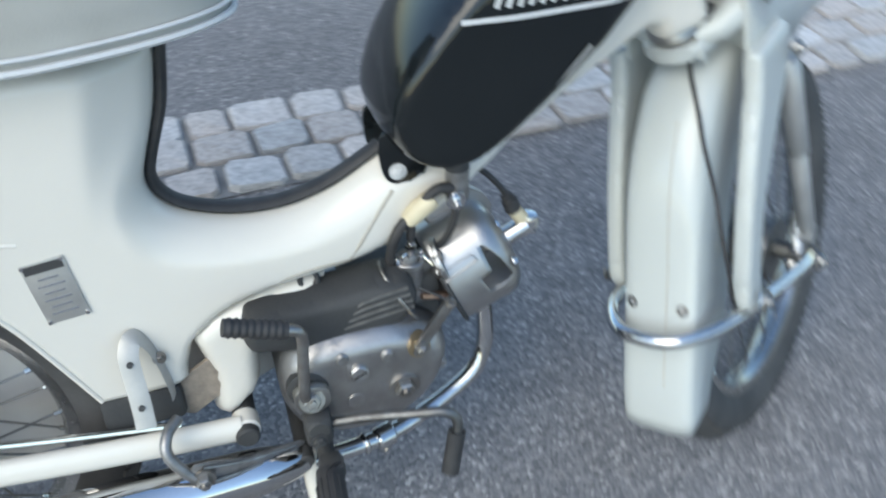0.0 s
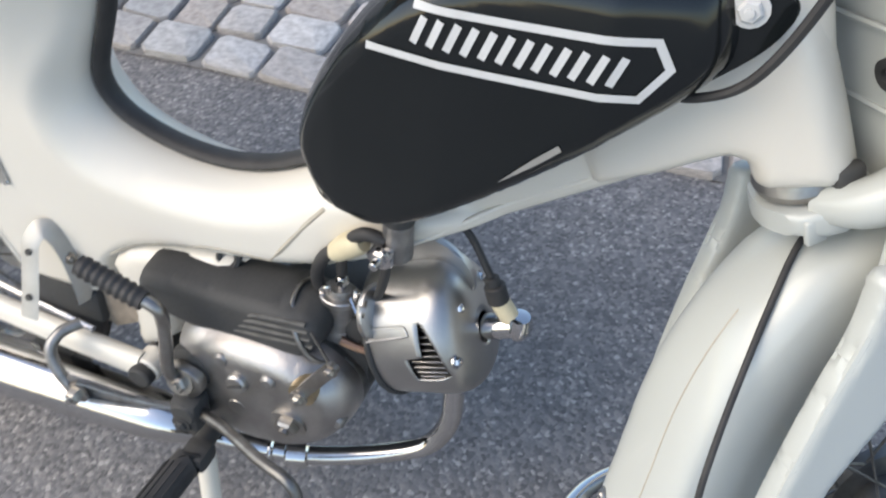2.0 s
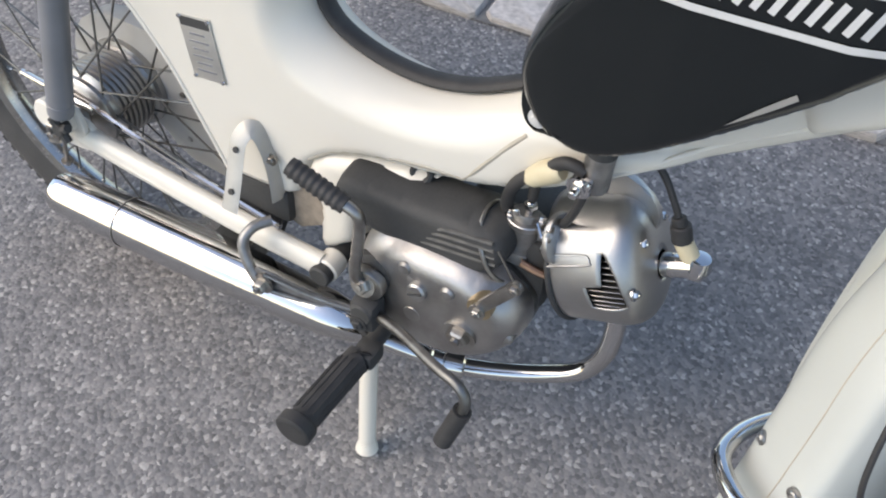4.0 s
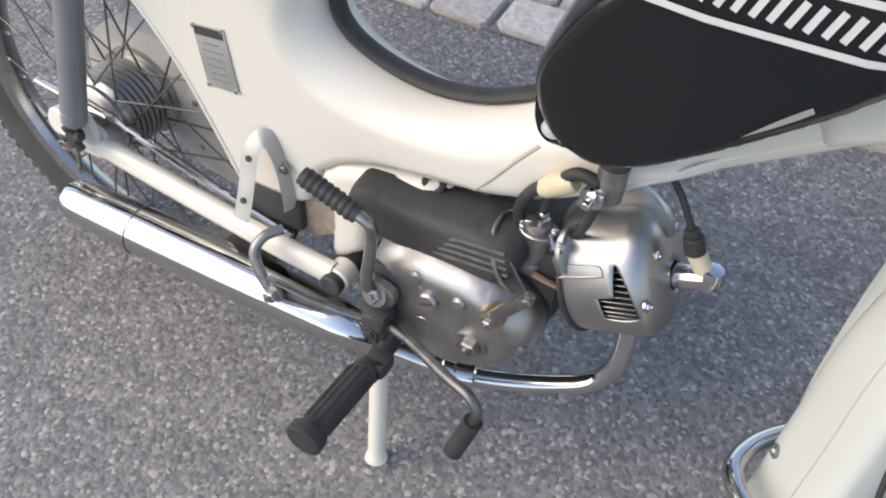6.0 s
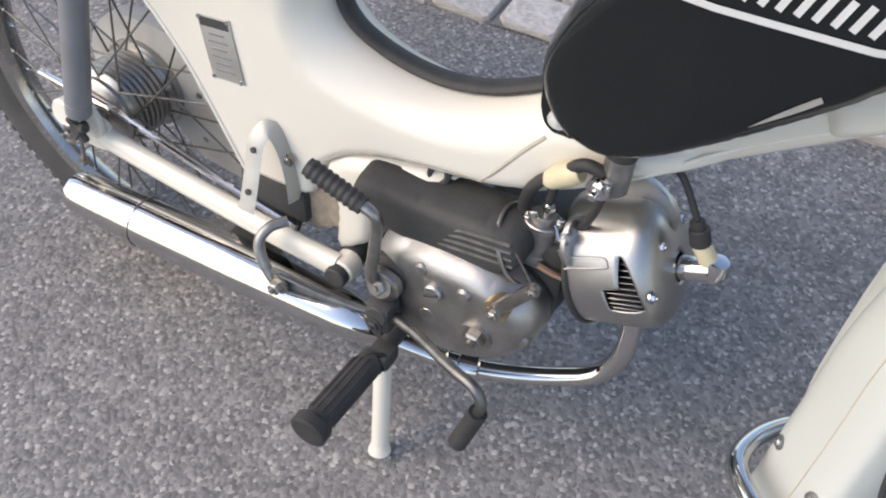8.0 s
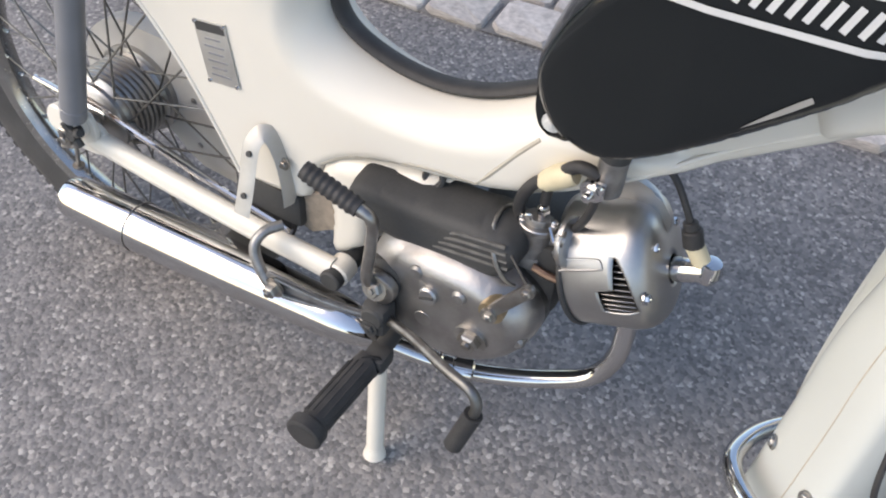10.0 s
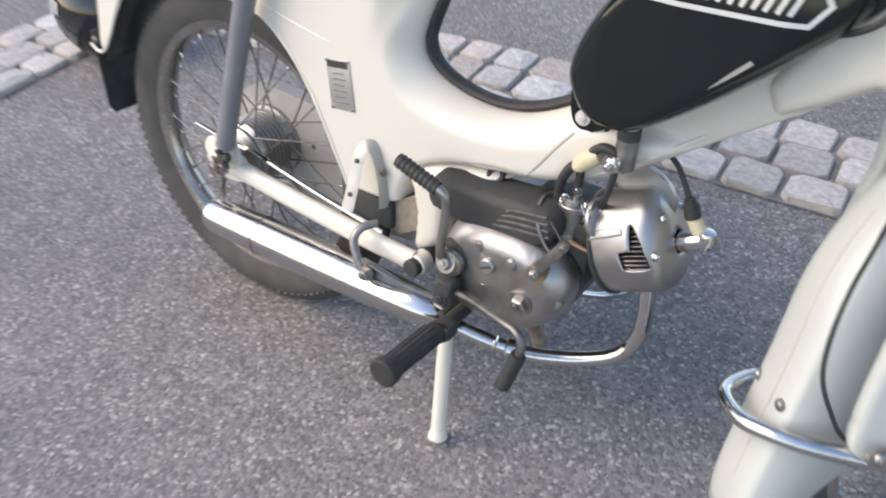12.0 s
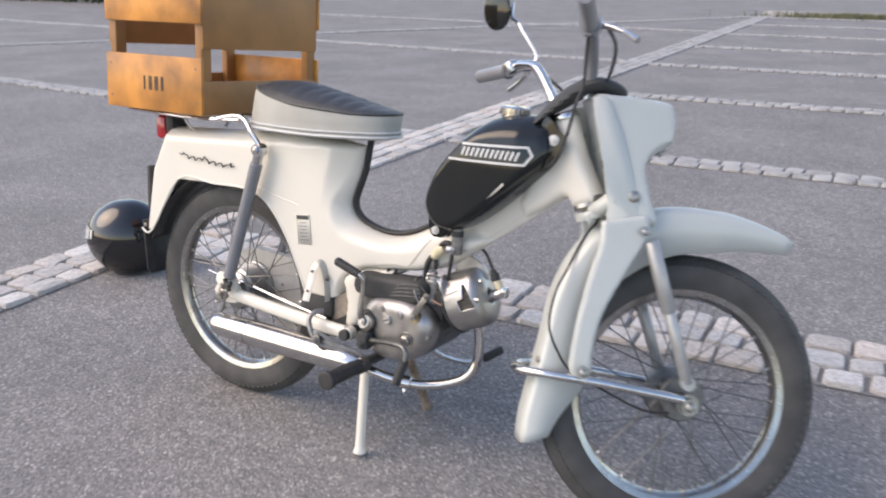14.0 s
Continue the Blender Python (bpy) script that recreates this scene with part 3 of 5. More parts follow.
# ---- steering head ----
HEAD = Matrix.Translation((0.95, 0, 0.665)) @ Matrix.Rotation(radians(-21), 4, "Y")
bm = lathe(bmesh.new(), [(0, -0.004), (0.026, -0.004), (0.028, 0.004), (0.028, 0.165), (0.026, 0.172), (0, 0.172)], HEAD, 28)
part("steering_head", bm, CREAM, moped, "cream steering head tube")
bm = pillow(bmesh.new(), eased([(0.80, 0.640), (0.845, 0.735), (0.875, 0.790), (0.890, 0.822), (0.918, 0.800), (0.984, 0.682), (0.982, 0.664), (0.945, 0.648), (0.926, 0.650), (0.910, 0.664), (0.86, 0.630), (0.82, 0.606)]), lambda x, z: lerp(x, [0.80, 0.86, 0.90, 0.93, 0.98], [0.020, 0.0262, 0.029, 0.0325, 0.031]), 0.020, 0.007)
part("head_casting", bm, CREAM, moped, "cream casting that joins spine and steering head", angle=85)
bm = lathe(bmesh.new(), [(0, -0.018), (0.028, -0.018), (0.0305, -0.012), (0.028, -0.004), (0, -0.004)], HEAD, 28)
part("bearing_race", bm, STEEL, moped, "chrome headset bearing ring")
bm = lathe(bmesh.new(), [(0, 0.172), (0.030, 0.172), (0.031, 0.178), (0.027, 0.186), (0, 0.186)], HEAD, 28)
part("bearing_race", bm, CHROME, moped, "chrome headset bearing ring")


def fork_part(name, bm, material, parent=moped, label=""):
    """A part that turns with the handlebar, built in the steering axis's own frame."""
    return part(name, bm, material, parent, label, STEER if parent is moped else None, angle=50)


# lower yoke, fork blades, lamp shell
bm = slab(bmesh.new(), round_outline([(-0.027, -0.018), (-0.031, 0.0), (-0.027, 0.018), (-0.014, 0.036), (0.03, 0.042), (0.05, 0.0), (0.03, -0.042), (-0.014, -0.036)], 4), -0.040, -0.022, 0.005, 3)
bm.transform(Matrix(((1, 0, 0, 0), (0, 0, 1, 0), (0, 1, 0, 0), (0, 0, 0, 1))))
for s in (-1, 1):
    tube(bm, [(0.0, s * 0.022, -0.024), (0.016, s * 0.045, -0.020), (0.032, s * 0.057, -0.014), (0.042, s * 0.063, -0.010)], [0.013, 0.017, 0.019, 0.019], 14, 4)
block(bm, (-0.010, -0.034, -0.036), (0.016, 0.006, 0.020), 0.002)
fork_part("lower_yoke", bm, FORK_CREAM_SHADED, label="cream lower fork yoke")
# small dark block added in place of the shadow between head tube and yoke
bm = block(bmesh.new(), (0.016, -0.034, -0.003), (0.022, 0.012, 0.018), 0.004)
fork_part("yoke_shadow_block", bm, PLASTIC, label="dark block standing for the shadow above the yoke")
SHELL = round_outline([(0.056, 0.205), (0.10, 0.194), (0.16, 0.170), (0.200, 0.150), (0.209, 0.138), (0.206, 0.105), (0.194, 0.070), (0.180, 0.060), (0.150, 0.052), (0.122, 0.030), (0.116, -0.03), (0.114, -0.085), (0.075, -0.085), (0.048, -0.070), (0.046, 0.0), (0.050, 0.10), (0.053, 0.17)], 4)
bm = pillow(bmesh.new(), SHELL, lambda x, z: lerp(z, [-0.08, 0.05, 0.12, 0.2], [0.078, 0.074, 0.072, 0.066]) * lerp(x, [0.0, 0.1, 0.2], [1, 1, 0.97]), 0.014, 0.008, power=2.4)
nacelle = fork_part("lamp_shell", bm, FORK_CREAM_SHADED, label="cream fork and headlamp shell")
for s in (-1, 1):
    bm = slab(bmesh.new(), [(0.075, -0.075), (0.085, 0.02), (0.085, 0.12), (0.075, 0.190), (0.046, 0.196), (0.040, 0.160), (0.037, 0.110), (0.034, 0.070), (0.028, 0.025), (0.021, -0.015), (0.006, -0.062)], s * 0.0700, s * 0.0775, 0.0025)
    fork_part("side_cheek", bm, FORK_CREAM_SHADED, nacelle, "shade-toned cream pressed side cheek")
bm = lathe(bmesh.new(), [(0.005, 0), (0.011, 0), (0.011, 0.004), (0.005, 0.004), (0.005, 0)], Matrix.Translation((0.046, -0.036, 0.060)) @ turn_to((-1, 0, 0)), 16)
fork_part("grommet", bm, RUBBER, nacelle, "dark rubber grommet")
for z in (0.028, 0.085):
    fork_part("plate_seam", tube(bmesh.new(), [(0.046 + 0.00007 * z, -0.060, z), (0.046, -0.03, z + 0.003), (0.046, 0.03, z + 0.003)], 0.0022, 6, 2), FORK_CREAM_SHADED, nacelle)
bm = lathe(bmesh.new(), [(0, 0), (0.045, 0), (0.048, 0.004), (0.045, 0.012), (0.03, 0.017), (0, 0.020)], Matrix.Translation((0.180, 0, 0.094)) @ turn_to((1, 0, -0.28)), 32)
fork_part("headlamp", bm, CHROME, nacelle, "round headlamp with chrome rim")
for s in (-1, 1):
    bm = lathe(bmesh.new(), [(0, 0), (0.012, 0), (0.012, 0.003), (0.007, 0.006), (0, 0.0065)], Matrix.Translation((0.076, s * 0.0765, -0.016)) @ turn_to((0, s, 0)), 20)
    fork_part("shell_bolt", bm, STEEL, nacelle, "grey domed bolt")
    # blade: a pressed channel with a turned flange along its back
    back = [(-0.002, -0.045), (-0.016, -0.085), (-0.040, -0.122), (-0.058, -0.150), (-0.091, -0.206), (-0.125, -0.272), (-0.139, -0.308)]
    blade = eased([(0.086, -0.056), (0.088, -0.088), (0.074, -0.108), (0.036, -0.142), (-0.006, -0.182), (-0.036, -0.212), (-0.060, -0.242), (-0.086, -0.290), (-0.098, -0.326), (-0.116, -0.338), (-0.134, -0.328)] + back[::-1])
    bm = pillow(bmesh.new(), blade, lambda x, z: 0.0115, 0.008, 0.006, power=2.6)
    bm.transform(Matrix.Translation((0, s * 0.084, 0)))
    fork = fork_part("fork_blade", bm, FORK_CREAM_SHADED, label="curved cream pressed fork blade")
    for off, y in ((0.003, 0.0915), (0.005, 0.0765)):
        fork_part("blade_flange", tube(bmesh.new(), [(x + off, s * y, z - 0.003) for x, z in back[1:]], 0.0030, 6), FORK_CREAM_SHADED, fork)
    fork_part("damper_bolt", bolt(bmesh.new(), (0.072, s * 0.106, -0.088), (0, s, 0), 0.008, 0.007), STEEL, fork)
    # damper
    top, low = V(0.084, s * 0.088, -0.110), V(0.084, s * 0.086, -0.405)
    bm = rod(bmesh.new(), top, top.lerp(low, 0.50), 0.0150, 18)
    fork_part("damper_cover", bm, DAMPER, label="dull metal damper cover tube")
    bm = rod(bmesh.new(), top.lerp(low, 0.42), low, 0.0120, 18)
    lathe(bm, [(0, -0.009), (0.014, -0.009), (0.014, 0.009), (0, 0.009)], Matrix.Translation(low) @ turn_to((0, 1, 0)), 16)
    fork_part("damper", bm, DAMPER, label="dull metal front damper")
# leading-link loop behind the mudguard, out to the axle on both sides
LINK = [(0.064, -0.094, -0.432), (0.02, -0.098, -0.408), (-0.094, -0.089, -0.351), (-0.167, -0.075, -0.319), (-0.208, -0.053, -0.303), (-0.229, -0.024, -0.297)]
LINK += [(x, -y, z) for x, y, z in reversed(LINK)]
bm = tube(bmesh.new(), LINK, 0.0095, 12, 6)
fork_part("link_loop", bm, CHROME, label="chrome leading-link loop")
for s in (-1, 1):
    bm = bolt(bmesh.new(), (-0.118, s * 0.106, -0.322), (0, s, 0), 0.009, 0.007)
    fork_part("pivot_bolt", bm, STEEL)
    bm = bolt(bmesh.new(), (0.072, s * 0.100, -0.448), (0, s, 0), 0.011, 0.010)
    rod(bm, (0.072, s * 0.045, -0.448), (0.072, s * 0.103, -0.448), 0.007, 12)
    lathe(bm, [(0, 0), (0.022, 0), (0.022, 0.006), (0, 0.006)], Matrix.Translation((0.072, s * 0.088, -0.445)) @ turn_to((0, s, 0)), 18)
    fork_part("axle_nut", bm, STEEL)

# front mudguard: a deep curved section round the wheel
FW = V(0.080, 0, -0.446)


GUARD_HALF = 0.049


def guard_section(e):
    """Half widths and heights over the guard's arc: a round crown above, a flatter back with creased edges towards the tail."""
    rows = []
    for k in range(17):
        t = math.pi * (k / 16 - 0.5)
        rows.append((math.copysign(abs(math.sin(t)) ** (0.85 - 0.25 * e), t) * GUARD_HALF, abs(math.cos(t)) ** (0.62 - 0.22 * e) * (0.040 - 0.012 * e)))
    return rows


def mudguard(bm, c, radius, a0, a1, skirt, n=36, wave=None):
    rings = []
    for i in range(n + 1):
        a = a0 + (a1 - a0) * i / n
        r = radius(a)
        e = wave(a) if wave else 1.0
        top = lerp(math.degrees(a), [38, 62], [0.30, 1.0])
        prof = [(-GUARD_HALF, -skirt)] + guard_section(ease(106, 138, math.degrees(a))) + [(GUARD_HALF, -skirt)]
        rings.append([bm.verts.new(V(c.x + (r + (h * top if h > 0 else h * e)) * math.cos(a), y * (0.55 + 0.45 * top), c.z + (r + (h * top if h > 0 else h * e)) * math.sin(a))) for y, h in prof])
    for a, b in zip(rings, rings[1:]):
        for k in range(len(a) - 1):
            bm.faces.new((a[k], a[k + 1], b[k + 1], b[k]))
    return bm


def guard_radius(a):
    return lerp(math.degrees(a), [20, 40, 51, 64, 80, 105, 112, 120, 128, 135, 142, 150, 158, 165, 174, 183], [0.396, 0.391, 0.372, 0.355, 0.357, 0.3504, 0.338, 0.323, 0.308, 0.295, 0.286, 0.283, 0.287, 0.295, 0.311, 0.328])


def guard_skirt(a):
    return lerp(math.degrees(a), [36, 44, 55, 75, 100, 120, 150, 160, 179], [0.30, 0.48, 0.62, 0.80, 1.0, 1.0, 1.0, 1.0, 0.42])


bm = mudguard(bmesh.new(), FW, guard_radius, radians(38), radians(179), 0.072, 48, guard_skirt)
guard = thick(fork_part("front_mudguard", bm, FORK_CREAM_SHADED, label="deep cream front mudguard"), 0.0025)
for s in (-1, 1):
    fork_part("guard_bolt", bolt(bmesh.new(), (-0.186, s * 0.033, -0.287), (-0.85, s * 0.35, 0.35), 0.005, 0.004), STEEL, guard)


# ---- wheels ----
def wheel(name, centre, m, label, drum, metal=ALU_BRIGHT):
    """Spoked wheel: hub, tyre, rim and separate spokes, with the axle along y."""
    lay = m @ Matrix.Translation(centre)
    ax = turn_to((0, 1, 0))
    bm = lathe(bmesh.new(), drum, ax, 36)
    hub = part(name, bm, metal, moped, label, lay)
    sec, R = [], 0.232
    outer = [(0.222, -0.019), (0.236, -0.026), (0.256, -0.030), (0.272, -0.028), (0.283, -0.021), (0.293, -0.010), (0.295, 0.0)]
    prof = outer + [(r, -h) for r, h in outer[-2::-1]] + [(0.216, 0.014), (0.216, -0.014)]
    bm = lathe(bmesh.new(), prof + prof[:1], ax, 72)
    tyre = part("tyre", bm, TYRE, hub, "black ribbed rubber tyre")
    bm = bmesh.new()
    for k in range(96):
        a = 2 * math.pi * k / 96
        for s in (-1, 1):
            mm = Matrix.Rotation(a + s * 0.012, 4, "Y") @ Matrix.Translation((0.2772, s * 0.0222, 0)) @ Matrix.Rotation(s * radians(38), 4, "Z")
            block(bm, (0, 0, 0), (0.0065, 0.013, 0.010), 0.0, mm)
    for h in (-0.006, 0.006):
        lathe(bm, [(0.290, h - 0.002), (0.2965, h - 0.0015), (0.2965, h + 0.0015), (0.290, h + 0.002)], ax, 72, False)
    part("tread", bm, TYRE, tyre)
    rp = [(0.227, -0.021), (0.229, -0.0185), (0.224, -0.015), (0.217, -0.013), (0.211, -0.006), (0.209, 0), (0.211, 0.006), (0.217, 0.013), (0.224, 0.015), (0.229, 0.0185), (0.227, 0.021), (0.221, 0.0195), (0.212, 0.0165), (0.206, 0.007), (0.204, 0), (0.206, -0.007), (0.212, -0.0165), (0.221, -0.0195), (0.227, -0.021)]
    part("rim", lathe(bmesh.new(), rp, ax, 72), RIM, hub, "chromed steel rim")
    for k in range(36):
        s = 1 if k % 2 else -1
        a = 2 * math.pi * k / 36
        b = a + radians(38) * (1 if (k // 2) % 2 else -1)
        p = V(0.045 * math.cos(b), s * 0.030, 0.045 * math.sin(b))
        q = V(0.206 * math.cos(a), s * 0.004, 0.206 * math.sin(a))
        part("spoke", rod(bmesh.new(), p, q, 0.0015, 6), SPOKE, hub)
        part("nipple", rod(bmesh.new(), q.lerp(p, 0.045), q, 0.0030, 6), RIM, hub)
    return hub


REAR_DRUM = [(0, -0.062), (0.012, -0.062), (0.016, -0.044), (0.046, -0.040), (0.050, -0.036), (0.050, -0.030)]
for k in range(7):
    h = -0.026 + 0.0085 * k
    REAR_DRUM += [(0.0545, h), (0.058, h + 0.0012), (0.058, h + 0.0045), (0.0545, h + 0.0055)]
REAR_DRUM += [(0.058, 0.036), (0.064, 0.038), (0.064, 0.046), (0.02, 0.050), (0.012, 0.064), (0, 0.064)]
rear_wheel = wheel("rear_wheel", V(-0.004, 0, 0.291), Matrix(), "spoked rear wheel with finned hub", REAR_DRUM)
FRONT_DRUM = [(0, -0.062), (0.012, -0.062), (0.014, -0.040), (0.045, -0.038), (0.048, -0.034), (0.048, -0.028), (0.034, -0.022), (0.034, 0.022), (0.055, 0.026), (0.058, 0.038), (0.02, 0.042), (0.012, 0.062), (0, 0.062)]
front_wheel = wheel("front_wheel", FW, STEER, "spoked front wheel turned aside", FRONT_DRUM, SPOKE)

# ---- rear suspension ----
for s in (-1, 1):
    bm = tube(bmesh.new(), [(0.40, s * 0.080, 0.272), (0.30, s * 0.079, 0.276), (0.18, s * 0.077, 0.283), (0.06, s * 0.074, 0.292), (0.02, s * 0.072, 0.297)], 0.0165, 14, 4, flat=(0.75, 1.05))
    slab(bm, round_outline([(0.05, 0.315), (0.02, 0.322), (-0.015, 0.318), (-0.038, 0.300), (-0.030, 0.275), (0.0, 0.268), (0.05, 0.276)], 4), s * 0.068, s * 0.076, 0.002)
    part("swingarm", bm, CREAM, moped, "cream tubular swingarm")
    bm = bolt(bmesh.new(), (-0.004, s * 0.076, 0.292), (0, s, 0), 0.012, 0.010)
    rod(bm, (-0.004, s * 0.05, 0.292), (-0.004, s * 0.098, 0.292), 0.0055, 10)
    block(bm, (-0.018, s * 0.081, 0.278), (0.02, 0.008, 0.024), 0.002)
    rod(bm, (-0.03, s * 0.081, 0.262), (-0.004, s * 0.081, 0.272), 0.004, 8)
    part("axle_nut", bm, STEEL, moped, "grimy axle nut and chain tensioner")
    low, top = V(0.035, s * 0.098, 0.345), V(0.130, s * 0.098, 0.655)
    bm = rod(bmesh.new(), low, top, 0.0155, 24, 0.004)
    for f in (0.06, 0.9):
        p = low.lerp(top, f)
        rod(bm, p, p + (top - low).normalized() * 0.006, 0.0162, 24)
    shock = part("shock_absorber", bm, SHOCK_GREY, moped, "grey tube rear shock absorber")
    bm = rod(bmesh.new(), top.lerp(low, 0.02), top + (top - low).normalized() * 0.030, 0.0125, 16)
    lathe(bm, [(0, -0.011), (0.016, -0.011), (0.016, 0.011), (0, 0.011)], Matrix.Translation(top + (top - low).normalized() * 0.034) @ turn_to((0, 1, 0)), 18)
    bolt(bm, top + (top - low).normalized() * 0.034 + V(0, s * 0.011, 0), (0, s, 0), 0.010, 0.008)
    part("shock_top", bm, CHROME, shock)
    bm = lathe(bmesh.new(), [(0, -0.011), (0.017, -0.011), (0.017, 0.011), (0, 0.011)], Matrix.Translation((0.024, s * 0.092, 0.325)) @ turn_to((0, 1, 0)), 20)
    slab(bm, round_outline([(0.0, 0.335), (0.02, 0.35), (0.045, 0.345), (0.05, 0.31), (0.02, 0.295), (-0.005, 0.31)], 3), s * 0.079, s * 0.086, 0.001)
    part("shock_eye", bm, CREAM, shock)
    part("eye_bolt", bolt(bmesh.new(), (0.024, s * 0.103, 0.325), (0, s, 0), 0.009, 0.009), STEEL, shock)
bm = tube(bmesh.new(), [(-0.080, -0.056, 0.336), (-0.03, -0.052, 0.325)], 0.0038, 8, 1)
rod(bm, (-0.03, -0.05, 0.325), (0.03, -0.048, 0.315), 0.007, 10)
part("adjuster", bm, CHROME, moped, "bright brake rod end")
bm = tube(bmesh.new(), [(0.03, -0.050, 0.325), (0.08, -0.058, 0.322), (0.20, -0.066, 0.307), (0.335, -0.072, 0.292)], 0.0042, 8)
part("brake_rod", bm, CHROME, moped, "thin chrome brake rod")
# dark block added under the frame where its shadow falls
bm = block(bmesh.new(), (0.30, -0.050, 0.318), (0.09, 0.03, 0.05), 0.008)
part("frame_shadow_block", bm, PLASTIC, moped, "dark block standing for the shadow under the frame")
bm = slab(bmesh.new(), [(0.334, 0.330), (0.352, 0.346), (0.392, 0.372), (0.394, 0.312), (0.372, 0.300), (0.352, 0.286), (0.338, 0.292)], -0.054, -0.048, 0.001)
part("mount_plate", bm, GRIME, moped, "grimy cream mounting plate")

# full chain case on the far side of the wheel
CASE_TOP = [(-0.004 + 0.098 * math.cos(radians(a)), 0.291 + 0.098 * math.sin(radians(a))) for a in range(215, 85, -12)]
bm = slab(bmesh.new(), round_outline([(0.47, 0.352), (0.47, 0.245), (0.30, 0.200), (0.085, 0.186), (0.034, 0.240), (-0.02, 0.236), (-0.06, 0.232)] + CASE_TOP + [(0.10, 0.383)], 3), 0.046, 0.074, 0.006)
case = part("chain_case", bm, DULL_CREAM, moped, "dull cream pressed chain case")
for x, z in ((0.090, 0.305), (0.087, 0.228), (0.20, 0.36), (0.22, 0.22)):
    part("case_rivet", lathe(bmesh.new(), [(0, 0), (0.0045, 0), (0.0036, 0.0022), (0, 0.0028)], Matrix.Translation((x, 0.0455, z)) @ turn_to((0, -1, 0)), 12), STEEL, case)

# axle adjuster
bm = rod(bmesh.new(), (0.014, -0.088, 0.338), (0.013, -0.107, 0.341), 0.0180, 24)
part("axle_washer", bm, CREAM, moped, "cream slotted axle washer")
bm = rod(bmesh.new(), (0.036, -0.095, 0.326), (0.036, -0.112, 0.328), 0.009, 10)
for k in range(4):
    rod(bm, (0.036, -0.106, 0.327), V(0.036 + 0.018 * math.cos(k * math.pi / 2 + 0.5), -0.107, 0.327 + 0.018 * math.sin(k * math.pi / 2 + 0.5)), 0.0058, 8)
part("adjuster_knob", bm, PLASTIC, moped, "dark four-armed adjuster")
bm = rod(bmesh.new(), (0.030, -0.100, 0.316), (0.018, -0.100, 0.266), 0.0028, 8)
bolt(bm, (0.018, -0.100, 0.264), (0, 0, -1), 0.005, 0.006)
part("adjuster_screw", bm, STEEL, moped)

# mud flap behind the rear wheel
bm = slab(bmesh.new(), [(-0.055, 0.05), (0.055, 0.05), (0.060, -0.09), (0.050, -0.105), (-0.050, -0.105), (-0.060, -0.09)], -0.003, 0.003, 0.0015)
part("mud_flap", bm, RUBBER, moped, "black rubber mud flap", Matrix.Translation((-0.330, 0, 0.385)) @ Matrix.Rotation(radians(90), 4, "Z") @ Matrix.Rotation(radians(-8), 4, "X"))
for s in (-1, 1):
    part("flap_bolt", bolt(bmesh.new(), (-0.316, s * 0.064, 0.425), (0, s, 0), 0.004, 0.003), STEEL, moped)
bm = block(bmesh.new(), (-0.315, 0, 0.53), (0.012, 0.10, 0.12), 0.003, Matrix())
part("rear_plate_holder", bm, PLASTIC, moped, "dark plate holder behind the mudguard")

# tail lamp
bm = block(bmesh.new(), (0, 0, 0), (0.030, 0.056, 0.046), 0.008, Matrix.Translation((-0.244, -0.01, 0.712)))
lamp = part("tail_lamp", bm, RUBBER, moped, "small tail lamp")
bm = block(bmesh.new(), (-0.276, -0.01, 0.700), (0.036, 0.060, 0.064), 0.010)
part("lens", bm, RED, lamp, "red plastic lens")

# ---- luggage rack ----
bm = bmesh.new()
for s in (-1, 1):
    tube(bm, [(0.060, s * 0.085, 0.752), (-0.05, s * 0.088, 0.745), (-0.20, s * 0.090, 0.745), (-0.34, s * 0.085, 0.748)], 0.005, 8)
    tube(bm, [(0.143, s * 0.098, 0.695), (0.115, s * 0.098, 0.725), (0.085, s * 0.092, 0.754), (0.045, s * 0.086, 0.760), (-0.01, s * 0.088, 0.748)], 0.006, 8)
    tube(bm, [(-0.13, s * 0.088, 0.745), (-0.13, s * 0.078, 0.728), (-0.13, s * 0.06, 0.708)], 0.004, 8)
for x in (-0.34, -0.22, -0.10, 0.02):
    rod(bm, (x, -0.088, 0.747), (x, 0.088, 0.747), 0.0045, 8)
part("luggage_rack", bm, CHROME, moped, "chrome tube luggage rack")

# ---- saddle ----


def seat_ring(x0, x1, grow, z, n=56):
    """One level outline of the saddle: well rounded behind, squarer in front."""
    pts = []
    cx, hx = (x0 + x1) / 2, (x1 - x0) / 2 + grow
    for k in range(n):
        a = 2 * math.pi * k / n
        ux, uy = math.cos(a), math.sin(a)
        e = 0.88 if ux < 0 else 0.72
        px = cx + hx * math.copysign(abs(ux) ** e, ux)
        w = lerp(px, [0.03, 0.12, 0.28, 0.42, 0.50], [0.104, 0.108, 0.102, 0.084, 0.070]) + grow
        py = w * math.copysign(abs(uy) ** e, uy)
        pts.append((px, py, z(px, py) if callable(z) else z))
    return pts


def skin(bm, rings, cap0=True, cap1=True):
    vs = [[bm.verts.new(p) for p in r] for r in rings]
    for a, b in zip(vs, vs[1:]):
        for k in range(len(a)):
            bm.faces.new((a[k], a[(k + 1) % len(a)], b[(k + 1) % len(a)], b[k]))
    if cap0:
        bm.faces.new(vs[0][::-1])
    if cap1:
        bm.faces.new(vs[-1])
    return bm


def rim_z(px, py=0):
    return lerp(px, [0.05, 0.10, 0.16, 0.25, 0.40, 0.50], [0.843, 0.836, 0.824, 0.809, 0.800, 0.801])


def base_z(lift):
    return lambda px, py: lerp(px, [0.04, 0.30, 0.48], [0.733, 0.733, 0.738]) + lift


